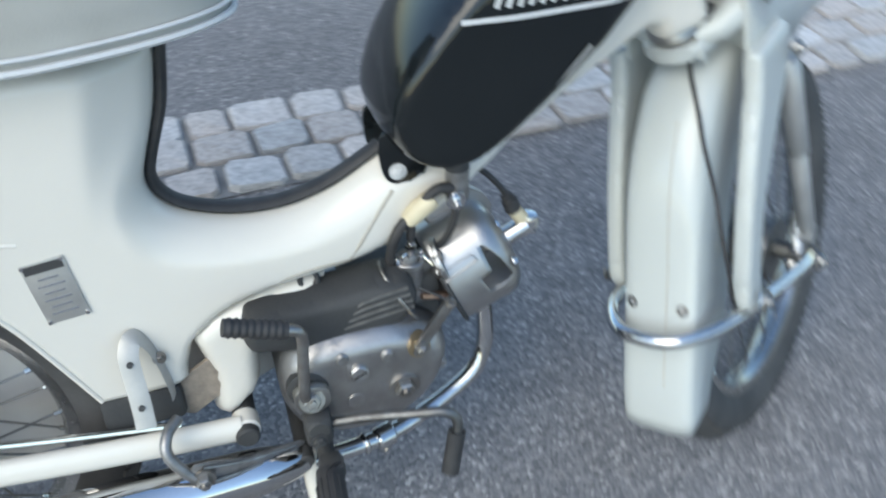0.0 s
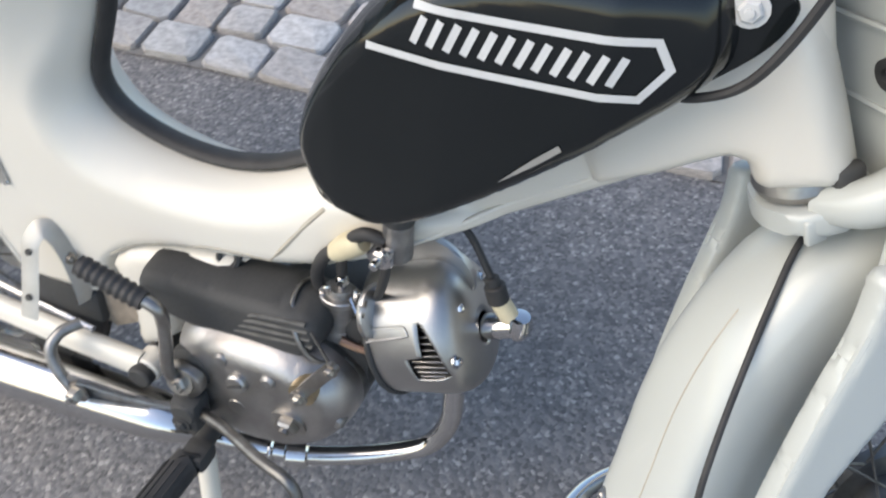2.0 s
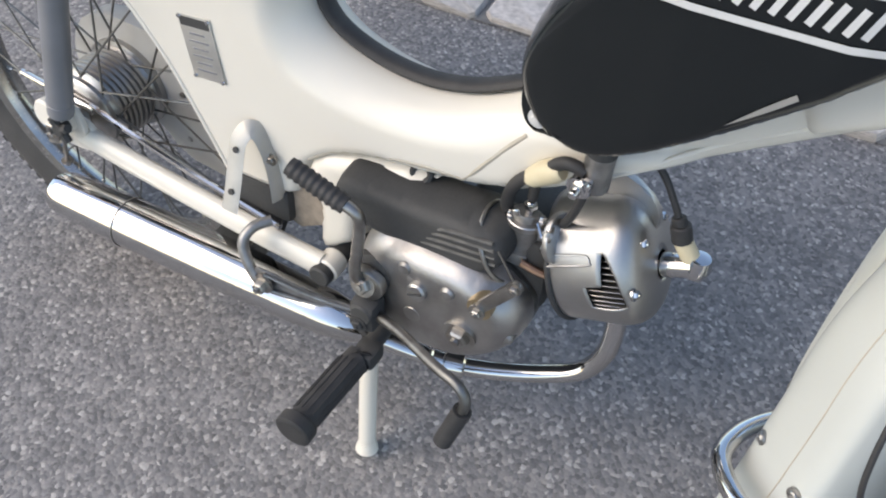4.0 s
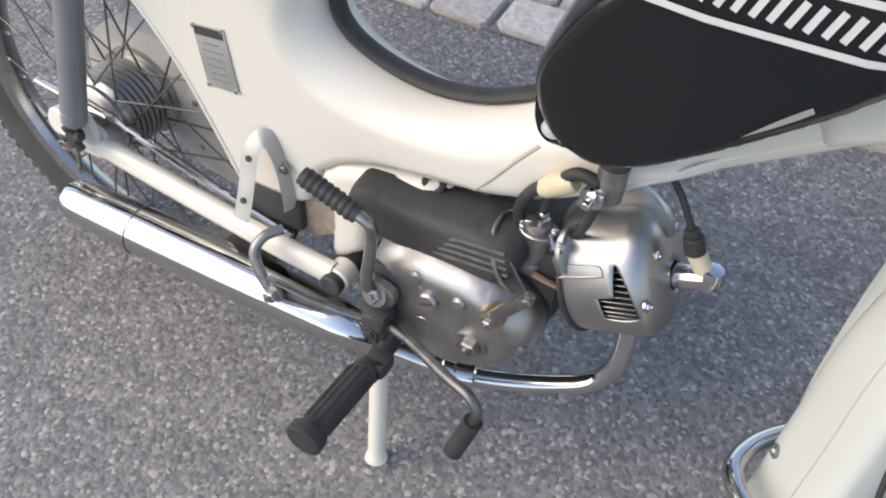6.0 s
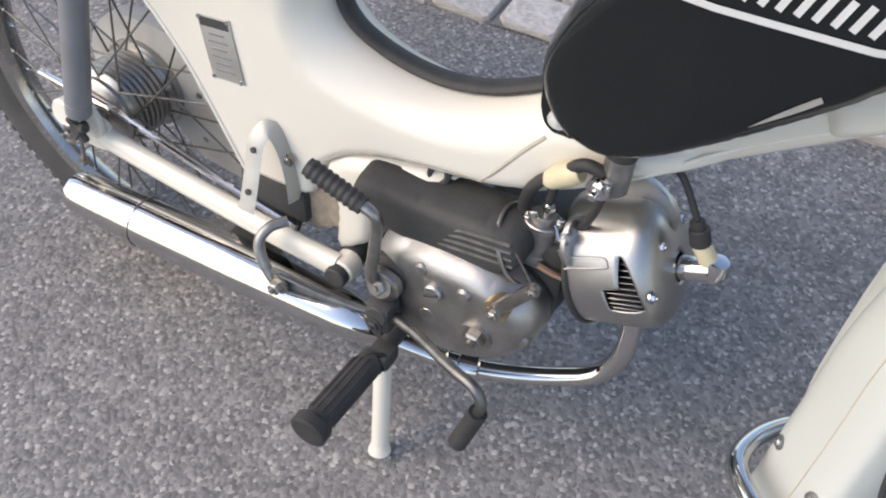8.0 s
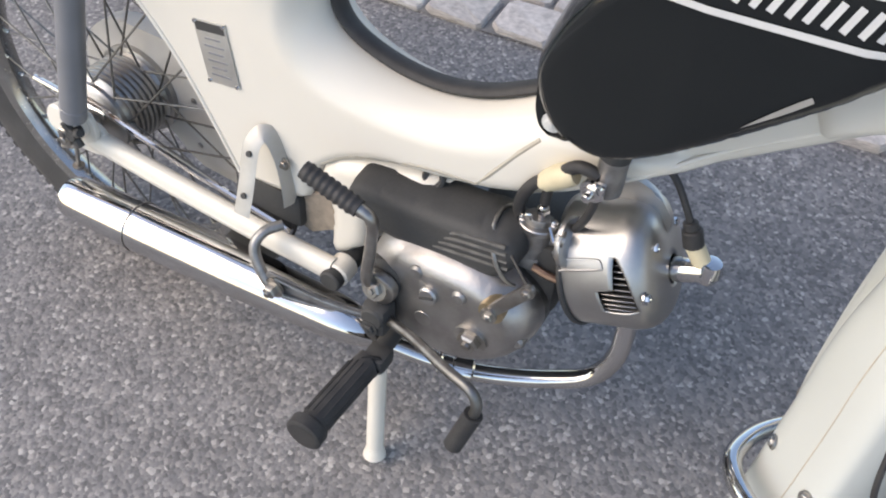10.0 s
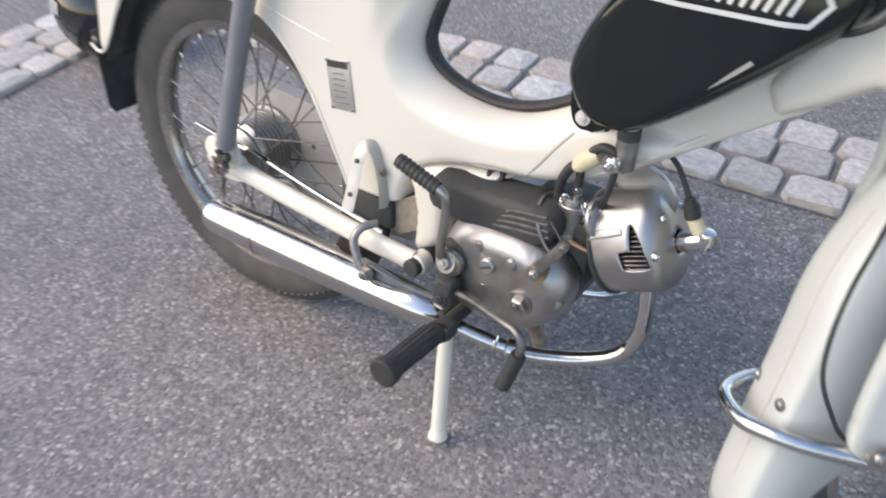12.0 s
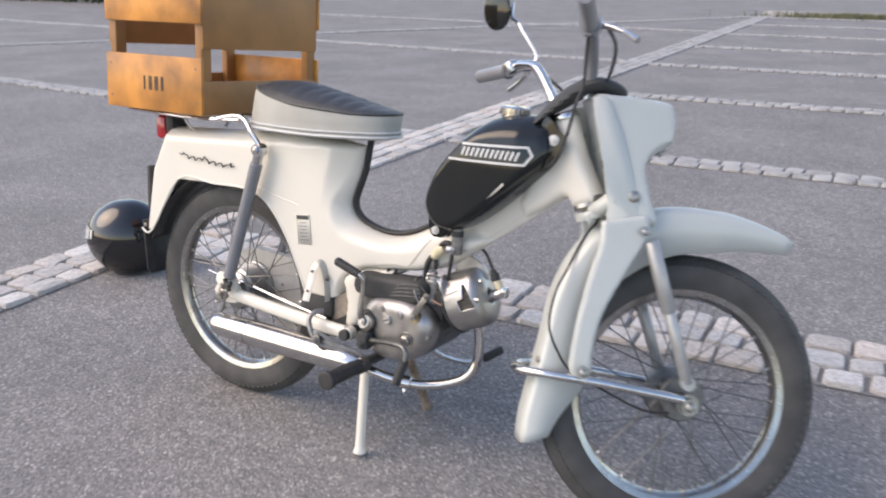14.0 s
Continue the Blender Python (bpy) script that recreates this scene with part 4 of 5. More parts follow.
SEAT = (0.050, 0.470)
bm = skin(bmesh.new(), [seat_ring(*SEAT, -0.02, base_z(0)), seat_ring(*SEAT, -0.004, base_z(0.002)), seat_ring(*SEAT, 0.001, base_z(0.008)), seat_ring(*SEAT, -0.001, base_z(0.018)),
                        seat_ring(0.053, 0.471, 0.000, base_z(0.036)), seat_ring(0.064, 0.474, 0.000, lambda x, y: rim_z(x) - 0.016), seat_ring(0.070, 0.474, -0.002, lambda x, y: rim_z(x) - 0.004)])
saddle = part("saddle", bm, VINYL_LIGHT, moped, "long saddle with light grey vinyl sides", angle=60)
for lift, r in ((0.0075, 0.0035), (0.018, 0.0022)):
    part("piping", tube(bmesh.new(), seat_ring(*SEAT, 0.003, base_z(lift)), r, 6, 1, True), WHITE, saddle, "white piping")
part("top_piping", tube(bmesh.new(), seat_ring(0.070, 0.474, -0.001, lambda x, y: rim_z(x) - 0.003), 0.0035, 6, 1, True), VINYL, saddle)


def seat_top(px, py, k):
    """Quilted dome: k is 1 at the rim and 0 in the middle."""
    hump = lerp(px, [0.04, 0.12, 0.22, 0.35, 0.50], [0.020, 0.032, 0.033, 0.019, 0.006])
    quilt = 0.0045 * abs(math.sin(px * math.pi / 0.036)) * (1 - k ** 6)
    return rim_z(px) + (hump + 0.002) * (1 - k ** 2.4) + quilt


rings = []
for i in range(15):
    k = 1 - i / 15
    rings.append([(0.27 + (x - 0.27) * k, y * k, seat_top(0.27 + (x - 0.27) * k, y * k, k) - 0.003 * (i == 0)) for x, y, _ in seat_ring(0.070, 0.474, -0.002, 0.8, 120)])
part("seat_cover", skin(bmesh.new(), rings, False, True), VINYL, saddle, "quilted black vinyl top")

# ---- engine ----
CASE = round_outline([(0.452, 0.330), (0.462, 0.362), (0.490, 0.385), (0.545, 0.392), (0.600, 0.388), (0.640, 0.365), (0.652, 0.330), (0.640, 0.290), (0.612, 0.258), (0.575, 0.240), (0.52, 0.235), (0.475, 0.250), (0.453, 0.290)], 4)
# crankcase and cylinder base are kept dark behind the brighter cover
bm = slab(bmesh.new(), [(0.5 + (x - 0.5) * 1.0, z) for x, z in CASE], -0.062, 0.075, 0.004)
crankcase = part("crankcase", bm, SPOKE, moped, "dark cast crankcase")
bm = pillow(bmesh.new(), CASE, lambda x, z: 0.040 + 0.008 * ease(0.44, 0.55, x), 0.026, 0.008, sides=(-1,), floor=0.004)
bm.transform(Matrix.Translation((0, -0.058, 0)))
part("cylinder_base", block(bmesh.new(), (0.60, 0.0, 0.37), (0.11, 0.11, 0.10), 0.012), PLASTIC, crankcase, "dark cylinder base")
cover = part("side_cover", bm, COVER, crankcase, "rounded aluminium clutch cover")
for x, z, y in ((0.522, 0.364, -0.102), (0.573, 0.358, -0.105), (0.638, 0.318, -0.094)):
    part("cover_screw", lathe(bmesh.new(), [(0, -0.012), (0.0085, -0.012), (0.0085, 0.002), (0.006, 0.005), (0, 0.005)], Matrix.Translation((x, y, z)) @ turn_to((0, -1, 0)), 14), PEWTER, cover)
bm = lathe(bmesh.new(), [(0, -0.012), (0.011, -0.012), (0.011, 0.001), (0.009, 0.003), (0, 0.003)], Matrix.Translation((0.539, -0.1095, 0.342)) @ turn_to((0, -1, 0.1)), 18)
plug = part("slotted_plug", bm, ALU_BRIGHT, cover)
part("plug_slot", block(bmesh.new(), (0.539, -0.1122, 0.342), (0.017, 0.003, 0.003), 0.0, Matrix.Translation((0.539, -0.109, 0.342)) @ Matrix.Rotation(radians(-25), 4, 'Y') @ Matrix.Translation((-0.539, 0.109, -0.342))), PLASTIC, plug)
part("plug_recess", block(bmesh.new(), (0.539, -0.1035, 0.342), (0.027, 0.004, 0.027), 0.001), ALU, cover, "square cast recess")
part("drain_bolt", bolt(bmesh.new(), (0.591, -0.104, 0.304), (0, -1, -0.15), 0.0130, 0.012), STEEL, cover, "large hexagon plug")
bm = lathe(bmesh.new(), [(0, 0), (0.011, 0), (0.010, 0.0015), (0, 0.0015)], Matrix.Translation((0.533, -0.1045, 0.298)) @ turn_to((0, -1, 0)), 20)
part("cast_mark", bm, ALU, cover)
bm = lathe(bmesh.new(), [(0, -0.01), (0.0145, -0.01), (0.0135, 0.007), (0, 0.007)], Matrix.Translation((0.610, -0.103, 0.361)) @ turn_to((0, -1, 0)), 18)
part("clutch_seal", bm, BRASS, cover, "stained brass bush")
bm = rod(bmesh.new(), (0.611, -0.10, 0.366), (0.611, -0.118, 0.366), 0.0075, 12)
slab(bm, round_outline([(0.603, 0.366), (0.610, 0.358), (0.646, 0.410), (0.652, 0.422), (0.644, 0.428), (0.634, 0.416)], 3), -0.116, -0.111, 0.001)
bolt(bm, (0.611, -0.117, 0.366), (0, -1, 0), 0.006, 0.006)
bolt(bm, (0.645, -0.116, 0.421), (0, -1, 0), 0.005, 0.006)
part("clutch_lever", bm, STEEL, moped, "steel clutch arm")
bm = tube(bmesh.new(), [(0.645, -0.114, 0.424), (0.632, -0.106, 0.430), (0.616, -0.094, 0.434)], 0.0016, 6)
part("clutch_cable", bm, RUBBER, moped)

# black intake box with ribs
BOX = round_outline([(0.424, 0.418), (0.421, 0.393), (0.440, 0.376), (0.52, 0.371), (0.59, 0.378), (0.610, 0.390), (0.620, 0.412), (0.612, 0.432), (0.585, 0.439), (0.52, 0.434), (0.440, 0.429)], 4)
bm = pillow(bmesh.new(), BOX, lambda x, z: 0.034, 0.011, 0.007, power=2.5)
bm.transform(Matrix.Translation((0, -0.054, 0)))
airbox = part("intake_box", bm, PLASTIC, moped, "dusty black plastic intake silencer", angle=85)
for k in range(4):
    z = 0.402 + 0.0090 * k
    bm = tube(bmesh.new(), [(0.530 + 0.006 * k, -0.0865, z - 0.009), (0.56, -0.0880, z - 0.003), (0.612 - 0.002 * k, -0.0865, z + 0.003)], 0.0022, 6)
    part("box_rib", bm, RIB_DUST, airbox)
bm = tube(bmesh.new(), [(0.603 - 0.020 * math.cos(a), -0.054 + 0.0365 * math.sin(a), 0.405 + 0.0365 * math.cos(a)) for a in (2 * math.pi * k / 28 for k in range(28))], 0.0022, 6, 1, True)
part("box_clip", bm, STEEL, airbox, "thin wire retaining clip")
bm = lathe(bmesh.new(), [(0.010, 0), (0.013, 0.002), (0.013, 0.010), (0.010, 0.012), (0.007, 0.010), (0.007, 0.002), (0.010, 0)], Matrix.Translation((0.503, -0.036, 0.434)) @ turn_to((0, -1, 0.5)), 16)
part("box_lug", bm, PLASTIC, airbox)

# carburettor
def oval(x, y, z0, z1, a, b, n=28):
    """A stubby oval prism, for cast lids and flanges."""
    bm = bmesh.new()
    ring = [(x + a * math.cos(q), y + b * math.sin(q)) for q in (2 * math.pi * k / n for k in range(n))]
    skin(bm, [[(px, py, z) for px, py in ring] for z in (z0, z1 - 0.001)] + [[(x + (px - x) * 0.94, y + (py - y) * 0.94, z1) for px, py in ring]])
    return bm


bm = oval(0.620, -0.043, 0.396, 0.433, 0.0165, 0.0150)
rod(bm, (0.630, -0.036, 0.420), (0.668, -0.024, 0.424), 0.013, 16)
rod(bm, (0.607, -0.040, 0.414), (0.588, -0.042, 0.410), 0.0185, 18)
block(bm, (0.620, -0.046, 0.392), (0.026, 0.026, 0.018), 0.005)
carb = part("carburettor", bm, PEWTER, moped, "grimy alloy carburettor")
part("carburettor_lid", oval(0.6195, -0.044, 0.433, 0.4395, 0.0195, 0.0165), ALU_BRIGHT, carb, "oval cast lid")
bm = oval(0.6190, -0.044, 0.4395, 0.4475, 0.0130, 0.0100)
part("lid_boss", bm, PEWTER, carb)
for x, y in ((0.6045, -0.048), (0.6345, -0.040)):
    part("lid_screw", bolt(bmesh.new(), (x, y, 0.4395), (0, 0, 1), 0.0038, 0.005), CHROME, carb)
bm = rod(bmesh.new(), (0.6222, -0.044, 0.446), (0.6222, -0.044, 0.462), 0.0045, 12)
lathe(bm, [(0.0045, 0), (0.0068, 0.001), (0.0068, 0.0045), (0.0045, 0.0055)], Matrix.Translation((0.6222, -0.044, 0.4535)), 6, False)
part("lid_nipple", bm, CHROME, carb, "bright cable nipple")
bm = tube(bmesh.new(), [(0.6085, -0.055, 0.446), (0.6085, -0.056, 0.452), (0.614, -0.0555, 0.455), (0.616, -0.055, 0.449)], 0.0014, 6)
part("lid_clip", bm, CHROME, carb)
bm = slab(bmesh.new(), round_outline([(-0.026, -0.010), (-0.018, -0.020), (0.004, -0.024), (0.020, -0.016), (0.026, 0.004), (0.020, 0.016), (-0.004, 0.024), (-0.022, 0.010)], 4), -0.003, 0.003, 0.001)
bm.transform(Matrix.Translation((0.656, -0.044, 0.434)) @ Matrix.Rotation(radians(78), 4, "Z") @ Matrix.Rotation(radians(-22), 4, "X"))
flange = part("inlet_flange", bm, ALU_BRIGHT, moped, "bright alloy inlet flange")
for y, z in ((-0.058, 0.444), (-0.056, 0.422)):
    part("flange_bolt", bolt(bmesh.new(), (0.651, y, z), (-1, -0.3, 0.2), 0.0055, 0.006), STEEL, flange)
bm = rod(bmesh.new(), (0.634, -0.052, 0.446), (0.6435, -0.059, 0.436), 0.0022, 8)
part("throttle_stop", bm, CHROME, moped, "bright throttle stop screw")
bm = tube(bmesh.new(), [(0.628, -0.062, 0.396), (0.645, -0.060, 0.391), (0.665, -0.056, 0.388)], 0.004, 8)
part("breather_pipe", bm, COPPER, moped, "short copper pipe")

# cylinder under the cooling shroud
# its axis leans forward and up; local x of the cowl points up, its y to the right side of the moped
BARREL = Matrix.Translation((0.662, -0.010, 0.378)) @ Matrix.Rotation(radians(-24), 4, "Y")
UPR = Matrix(((0, 0, 1, 0), (0, -1, 0, 0), (1, 0, 0, 0), (0, 0, 0, 1)))
COWL = BARREL @ UPR
cylinder = part("cylinder", lathe(bmesh.new(), [(0, -0.02), (0.034, -0.02), (0.036, 0.080), (0, 0.082)], COWL, 28), PLASTIC, moped, "dark cylinder inside the cowl")
for k in range(60):
    bm = block(bmesh.new(), (0.045, 0, 0.045), (0.026, 0.0013, 0.070), 0.0004, COWL @ Matrix.Rotation(2 * math.pi * (k + 0.5) / 60, 4, "Z"), 1)
    part("cooling_fin", bm, ALU_BRIGHT, cylinder)


def shroud(bm, m):
    """Rounded sheet cowl round the cylinder, with a tapered window on the right side where the fins show."""
    ph = [0.004, 0.008, 0.066, 0.073, 0.080, 0.086, 0.091, 0.0945, 0.097, 0.098]
    pr = [0.060, 0.062, 0.0625, 0.0618, 0.0595, 0.0555, 0.049, 0.040, 0.026, 0.014]
    grid = []
    for a in range(0, 360, 2):
        lo = lerp(a, [46, 60, 74, 76, 98, 200], [0.0635, 0.0625, 0.062, 0.046, 0.049, 0.0635])
        hi = lerp(a, [46, 55, 67, 84, 98, 200], [0.0660, 0.072, 0.077, 0.081, 0.083, 0.0660])
        hs = [0.004 + (lo - 0.004) * i / 10 for i in range(10)] + [lo + (hi - lo) * i / 4 for i in range(4)] + [hi + (0.098 - hi) * (1 - (1 - i / 14) ** 1.6) for i in range(15)]
        q, up = radians(a), max(0.0, math.cos(radians(a))) ** 3
        row = []
        for h in hs:
            r = lerp(h, ph, pr)
            r += 0.014 * up * ease(0.0, 0.05, r)
            row.append(bm.verts.new(m @ V(r * math.cos(q), r * math.sin(q), h)))
        grid.append(row)
    for k in range(180):
        b = grid[(k + 1) % 180]
        for i in range(len(b) - 1):
            if not (46 <= 2 * k < 98 and 10 <= i < 14):
                bm.faces.new((grid[k][i], b[i], b[i + 1], grid[k][i + 1]))
    return bm


bm = shroud(bmesh.new(), COWL)
cowl = thick(part("cooling_cowl", bm, ALU_BRIGHT, moped, "polished aluminium cooling cowl"), 0.002)
bm = slab(bmesh.new(), round_outline([(0.655, 0.450), (0.700, 0.452), (0.732, 0.446), (0.733, 0.468), (0.715, 0.490), (0.683, 0.500), (0.66, 0.49)], 4), -0.004, 0.004, 0.002)
part("cowl_fin", bm, ALU_BRIGHT, cowl)
loop = [(0.008, 50), (0.045, 48), (0.051, 50), (0.052, 53), (0.049, 56), (0.008, 60)]
bm = tube(bmesh.new(), [COWL @ ((0.0630 + 0.014 * math.cos(radians(q)) ** 3) * V(math.cos(radians(q)), math.sin(radians(q)), 0) + V(0, 0, h)) for h, q in loop], 0.0012, 6)
part("cowl_pressing", bm, ALU, cowl)
bm = tube(bmesh.new(), [COWL @ V(0.0628 * math.cos(a), 0.0628 * math.sin(a), 0.007) for a in (2 * math.pi * k / 40 for k in range(40))], 0.0032, 8, 1, True)
part("cowl_band", bm, PLASTIC, cowl)
for r, a, h in ((0.046, 27, 0.092), (0.052, 84, 0.089), (0.046, -40, 0.092)):
    p = COWL @ V(r * math.cos(radians(a)), r * math.sin(radians(a)), h)
    part("cowl_screw", bolt(bmesh.new(), p, BARREL.to_3x3() @ V(1, 0, 0), 0.0045, 0.005), CHROME, cowl)
bm = rod(bmesh.new(), BARREL @ V(0.090, 0, 0), BARREL @ V(0.131, 0, 0.002), 0.0125, 16)
lathe(bm, [(0, -0.013), (0.010, -0.011), (0.0135, 0), (0.010, 0.011), (0, 0.013)], Matrix.Translation(BARREL @ V(0.132, 0, 0.002)), 16)
part("spark_plug_cap", bm, CHROME, moped, "bright metal spark plug cap")
bm = rod(bmesh.new(), BARREL @ V(0.128, 0, 0.004), (0.760, -0.010, 0.458), 0.0092, 14)
part("plug_sleeve", bm, CREAM_PLASTIC, moped, "yellowed plug sleeve")
bm = rod(bmesh.new(), (0.761, -0.010, 0.455), (0.754, -0.009, 0.473), 0.0100, 14)
rod(bm, (0.754, -0.009, 0.471), (0.750, -0.008, 0.480), 0.0072, 12)
tube(bm, [(0.751, -0.008, 0.478), (0.742, -0.006, 0.492), (0.727, 0.002, 0.508), (0.711, 0.008, 0.517), (0.69, 0.014, 0.522)], 0.0036, 8)
part("ignition_lead", bm, RUBBER, moped, "black ignition lead")

# exhaust
bm = tube(bmesh.new(), [(0.722, -0.006, 0.345), (0.727, -0.006, 0.30), (0.726, -0.010, 0.255), (0.708, -0.018, 0.218), (0.668, -0.028, 0.194), (0.620, -0.044, 0.182), (0.575, -0.060, 0.180), (0.52, -0.076, 0.188), (0.46, -0.092, 0.203)], 0.0115, 16)
pipe = part("exhaust_pipe", bm, CHROME, moped, "curved chrome exhaust pipe")
bm = bmesh.new()
d = V(-1, -0.33, 0.02).normalized()
rod(bm, V(0.582, -0.058, 0.1805), V(0.582, -0.058, 0.1805) + d * 0.026, 0.0165, 18)
rod(bm, V(0.545, -0.069, 0.184), V(0.545, -0.069, 0.184) + d * 0.006, 0.0155, 18)
bolt(bm, (0.570, -0.068, 0.166), (0, -0.4, -1), 0.005, 0.008)
part("pipe_clamp", bm, CHROME, pipe)
TAIL, NOSE = V(0.018, -0.118, 0.222), V(0.470, -0.090, 0.207)
bm = tube(bmesh.new(), [TAIL + V(0.0, 0, 0), TAIL + V(0.004, 0, 0), TAIL.lerp(NOSE, 0.25), TAIL.lerp(NOSE, 0.55), TAIL.lerp(NOSE, 0.88), NOSE], [0.021, 0.029, 0.033, 0.0335, 0.029, 0.014], 28, 6)
muffler = part("muffler", bm, CHROME, moped, "long cigar-shaped chrome muffler")
p = TAIL.lerp(NOSE, 0.23)
bm = tube(bmesh.new(), [p + V(0, 0.0334 * math.cos(a), 0.0334 * math.sin(a)) for a in (2 * math.pi * k / 32 for k in range(32))], 0.0007, 6, 1, True)
part("muffler_seam", bm, STEEL, muffler)

# muffler bracket and hanger
bm = tube(bmesh.new(), [(0.335, -0.085, 0.315), (0.322, -0.103, 0.312), (0.318, -0.118, 0.298), (0.330, -0.126, 0.275), (0.345, -0.128, 0.255)], 0.0065, 10)
gusset = slab(bmesh.new(), round_outline([(0.338, 0.272), (0.352, 0.280), (0.400, 0.254), (0.462, 0.236), (0.46, 0.226), (0.395, 0.232), (0.345, 0.245)], 3), -0.1285, -0.1255, 0.0008)
tube(gusset, [(0.352, -0.129, 0.274), (0.400, -0.129, 0.250), (0.458, -0.129, 0.234)], 0.0022, 6)
tube(gusset, [(0.352, -0.129, 0.248), (0.400, -0.129, 0.236), (0.458, -0.129, 0.228)], 0.0022, 6)
for v in gusset.verts:
    v.co.y += 0.36 * max(0.0, v.co.x - 0.350)
bracket = part("muffler_bracket", bm, PEWTER, moped, "grey steel muffler hanger")
part("hanger_gusset", gusset, PEWTER, bracket, "ribbed triangular gusset")
part("hanger_bolt", bolt(bmesh.new(), (0.350, -0.129, 0.258), (0, -1, 0), 0.009, 0.012), STEEL, bracket)
bm = rod(bmesh.new(), (0.405, 0.085, 0.27), (0.405, -0.098, 0.27), 0.014, 16)
pivot = part("swingarm_pivot", bm, PLASTIC, moped, "dark rubber-bushed pivot")
part("pivot_collar", rod(bmesh.new(), (0.405, -0.060, 0.27), (0.405, -0.086, 0.27), 0.0165, 18), CREAM, pivot, "cream pivot collar")

# cranked aluminium strap beside the frame
bm = bmesh.new()
strap = [(0.306, -0.118, 0.342), (0.306, -0.107, 0.368), (0.304, -0.091, 0.406), (0.3045, -0.084, 0.420), (0.311, -0.075, 0.430), (0.320, -0.069, 0.423), (0.329, -0.067, 0.395), (0.335, -0.068, 0.355), (0.336, -0.069, 0.335)]
tube(bm, strap, 0.0105, 8, 5, flat=(0.13, 1.0))
bent_strap = part("strap", bm, STRAP, moped, "bent aluminium strap with holes")
for x, y, z in ((0.306, -0.1105, 0.365), (0.304, -0.0915, 0.410)):
    part("strap_hole", lathe(bmesh.new(), [(0, 0), (0.0036, 0), (0.0034, 0.0015), (0, 0.0015)], Matrix.Translation((x, y, z)) @ turn_to((0, -1, 0.42)), 12), PLASTIC, bent_strap)
part("strap_bolt", bolt(bmesh.new(), (0.331, -0.068, 0.392), (0, -1, 0.1), 0.005, 0.005), STEEL, bent_strap)

# gear lever, kick starter, footrest
bm = tube(bmesh.new(), [(0.472, -0.098, 0.335), (0.475, -0.118, 0.334), (0.474, -0.124, 0.350), (0.477, -0.122, 0.385), (0.480, -0.122, 0.420), (0.477, -0.123, 0.434), (0.463, -0.124, 0.441)], 0.0065, 10)
part("gear_lever", bm, STEEL, moped, "bent steel lever")
ends = V(0.466, -0.124, 0.440), V(0.403, -0.125, 0.461)
bm = tube(bmesh.new(), [ends[0].lerp(ends[1], k / 36) for k in range(37)], [0.0108 if k % 4 < 2 and 2 < k < 35 else 0.0096 for k in range(37)], 14, 1)
part("lever_rubber", bm, RUBBER, moped, "ribbed black lever rubber")
bm = lathe(bmesh.new(), [(0, 0), (0.026, 0), (0.026, 0.010), (0.020, 0.014), (0, 0.014)], Matrix.Translation((0.482, -0.090, 0.328)) @ turn_to((0, -1, 0)), 24)
part("shaft_seal", bm, PLASTIC, moped)
bm = slab(bmesh.new(), round_outline([(0.462, 0.338), (0.480, 0.346), (0.500, 0.338), (0.502, 0.318), (0.485, 0.302), (0.466, 0.312)], 3), -0.118, -0.106, 0.002)
bolt(bm, (0.481, -0.118, 0.328), (0, -1, 0.3), 0.010, 0.010)
part("lever_clamp", bm, STEEL, moped, "bright lever clamp")
bm = block(bmesh.new(), (0.484, -0.116, 0.284), (0.032, 0.030, 0.044), 0.008)
rod(bm, (0.484, -0.085, 0.290), (0.484, -0.132, 0.290), 0.014, 14)
bolt(bm, (0.482, -0.131, 0.276), (0, -1, 0), 0.007, 0.006)
kick = part("kick_starter", bm, PLASTIC, moped, "folding kick starter")
bm = tube(bmesh.new(), [(0.498, -0.118, 0.286), (0.535, -0.132, 0.296), (0.590, -0.158, 0.310), (0.622, -0.168, 0.312), (0.634, -0.172, 0.298), (0.632, -0.176, 0.278)], 0.0060, 10)
part("kick_arm", bm, SPOKE, kick)
bm = tube(bmesh.new(), [(0.633, -0.174, 0.284), (0.620, -0.186, 0.232)], 0.0105, 14, 1)
part("kick_rubber", bm, RUBBER, kick, "black kick starter rubber")
bm = rod(bmesh.new(), (0.490, 0.20, 0.228), (0.490, -0.15, 0.228), 0.011, 14)
block(bm, (0.492, -0.130, 0.226), (0.030, 0.032, 0.026), 0.008)
part("footrest_bar", bm, PLASTIC, moped, "dark footrest bar")
for s in (-1, 1):
    bm = tube(bmesh.new(), [(0.490, s * 0.145, 0.226), (0.486, s * 0.150, 0.226), (0.480, s * 0.235, 0.224), (0.479, s * 0.240, 0.224), (0.479, s * 0.241, 0.224), (0.479, s * 0.254, 0.224), (0.479, s * 0.256, 0.224)], [0.019, 0.0165, 0.0165, 0.0175, 0.0215, 0.0215, 0.015], 22, 3)
    peg = part("footrest_rubber", bm, RUBBER, moped, "grooved black footrest rubber")
    for k in range(14):
        a = 2 * math.pi * k / 14
        o = V(0.0165 * math.cos(a), 0, 0.0165 * math.sin(a))
        part("peg_rib", rod(bmesh.new(), V(0.485, s * 0.154, 0.226) + o, V(0.480, s * 0.232, 0.224) + o, 0.0011, 5), RUBBER, peg)

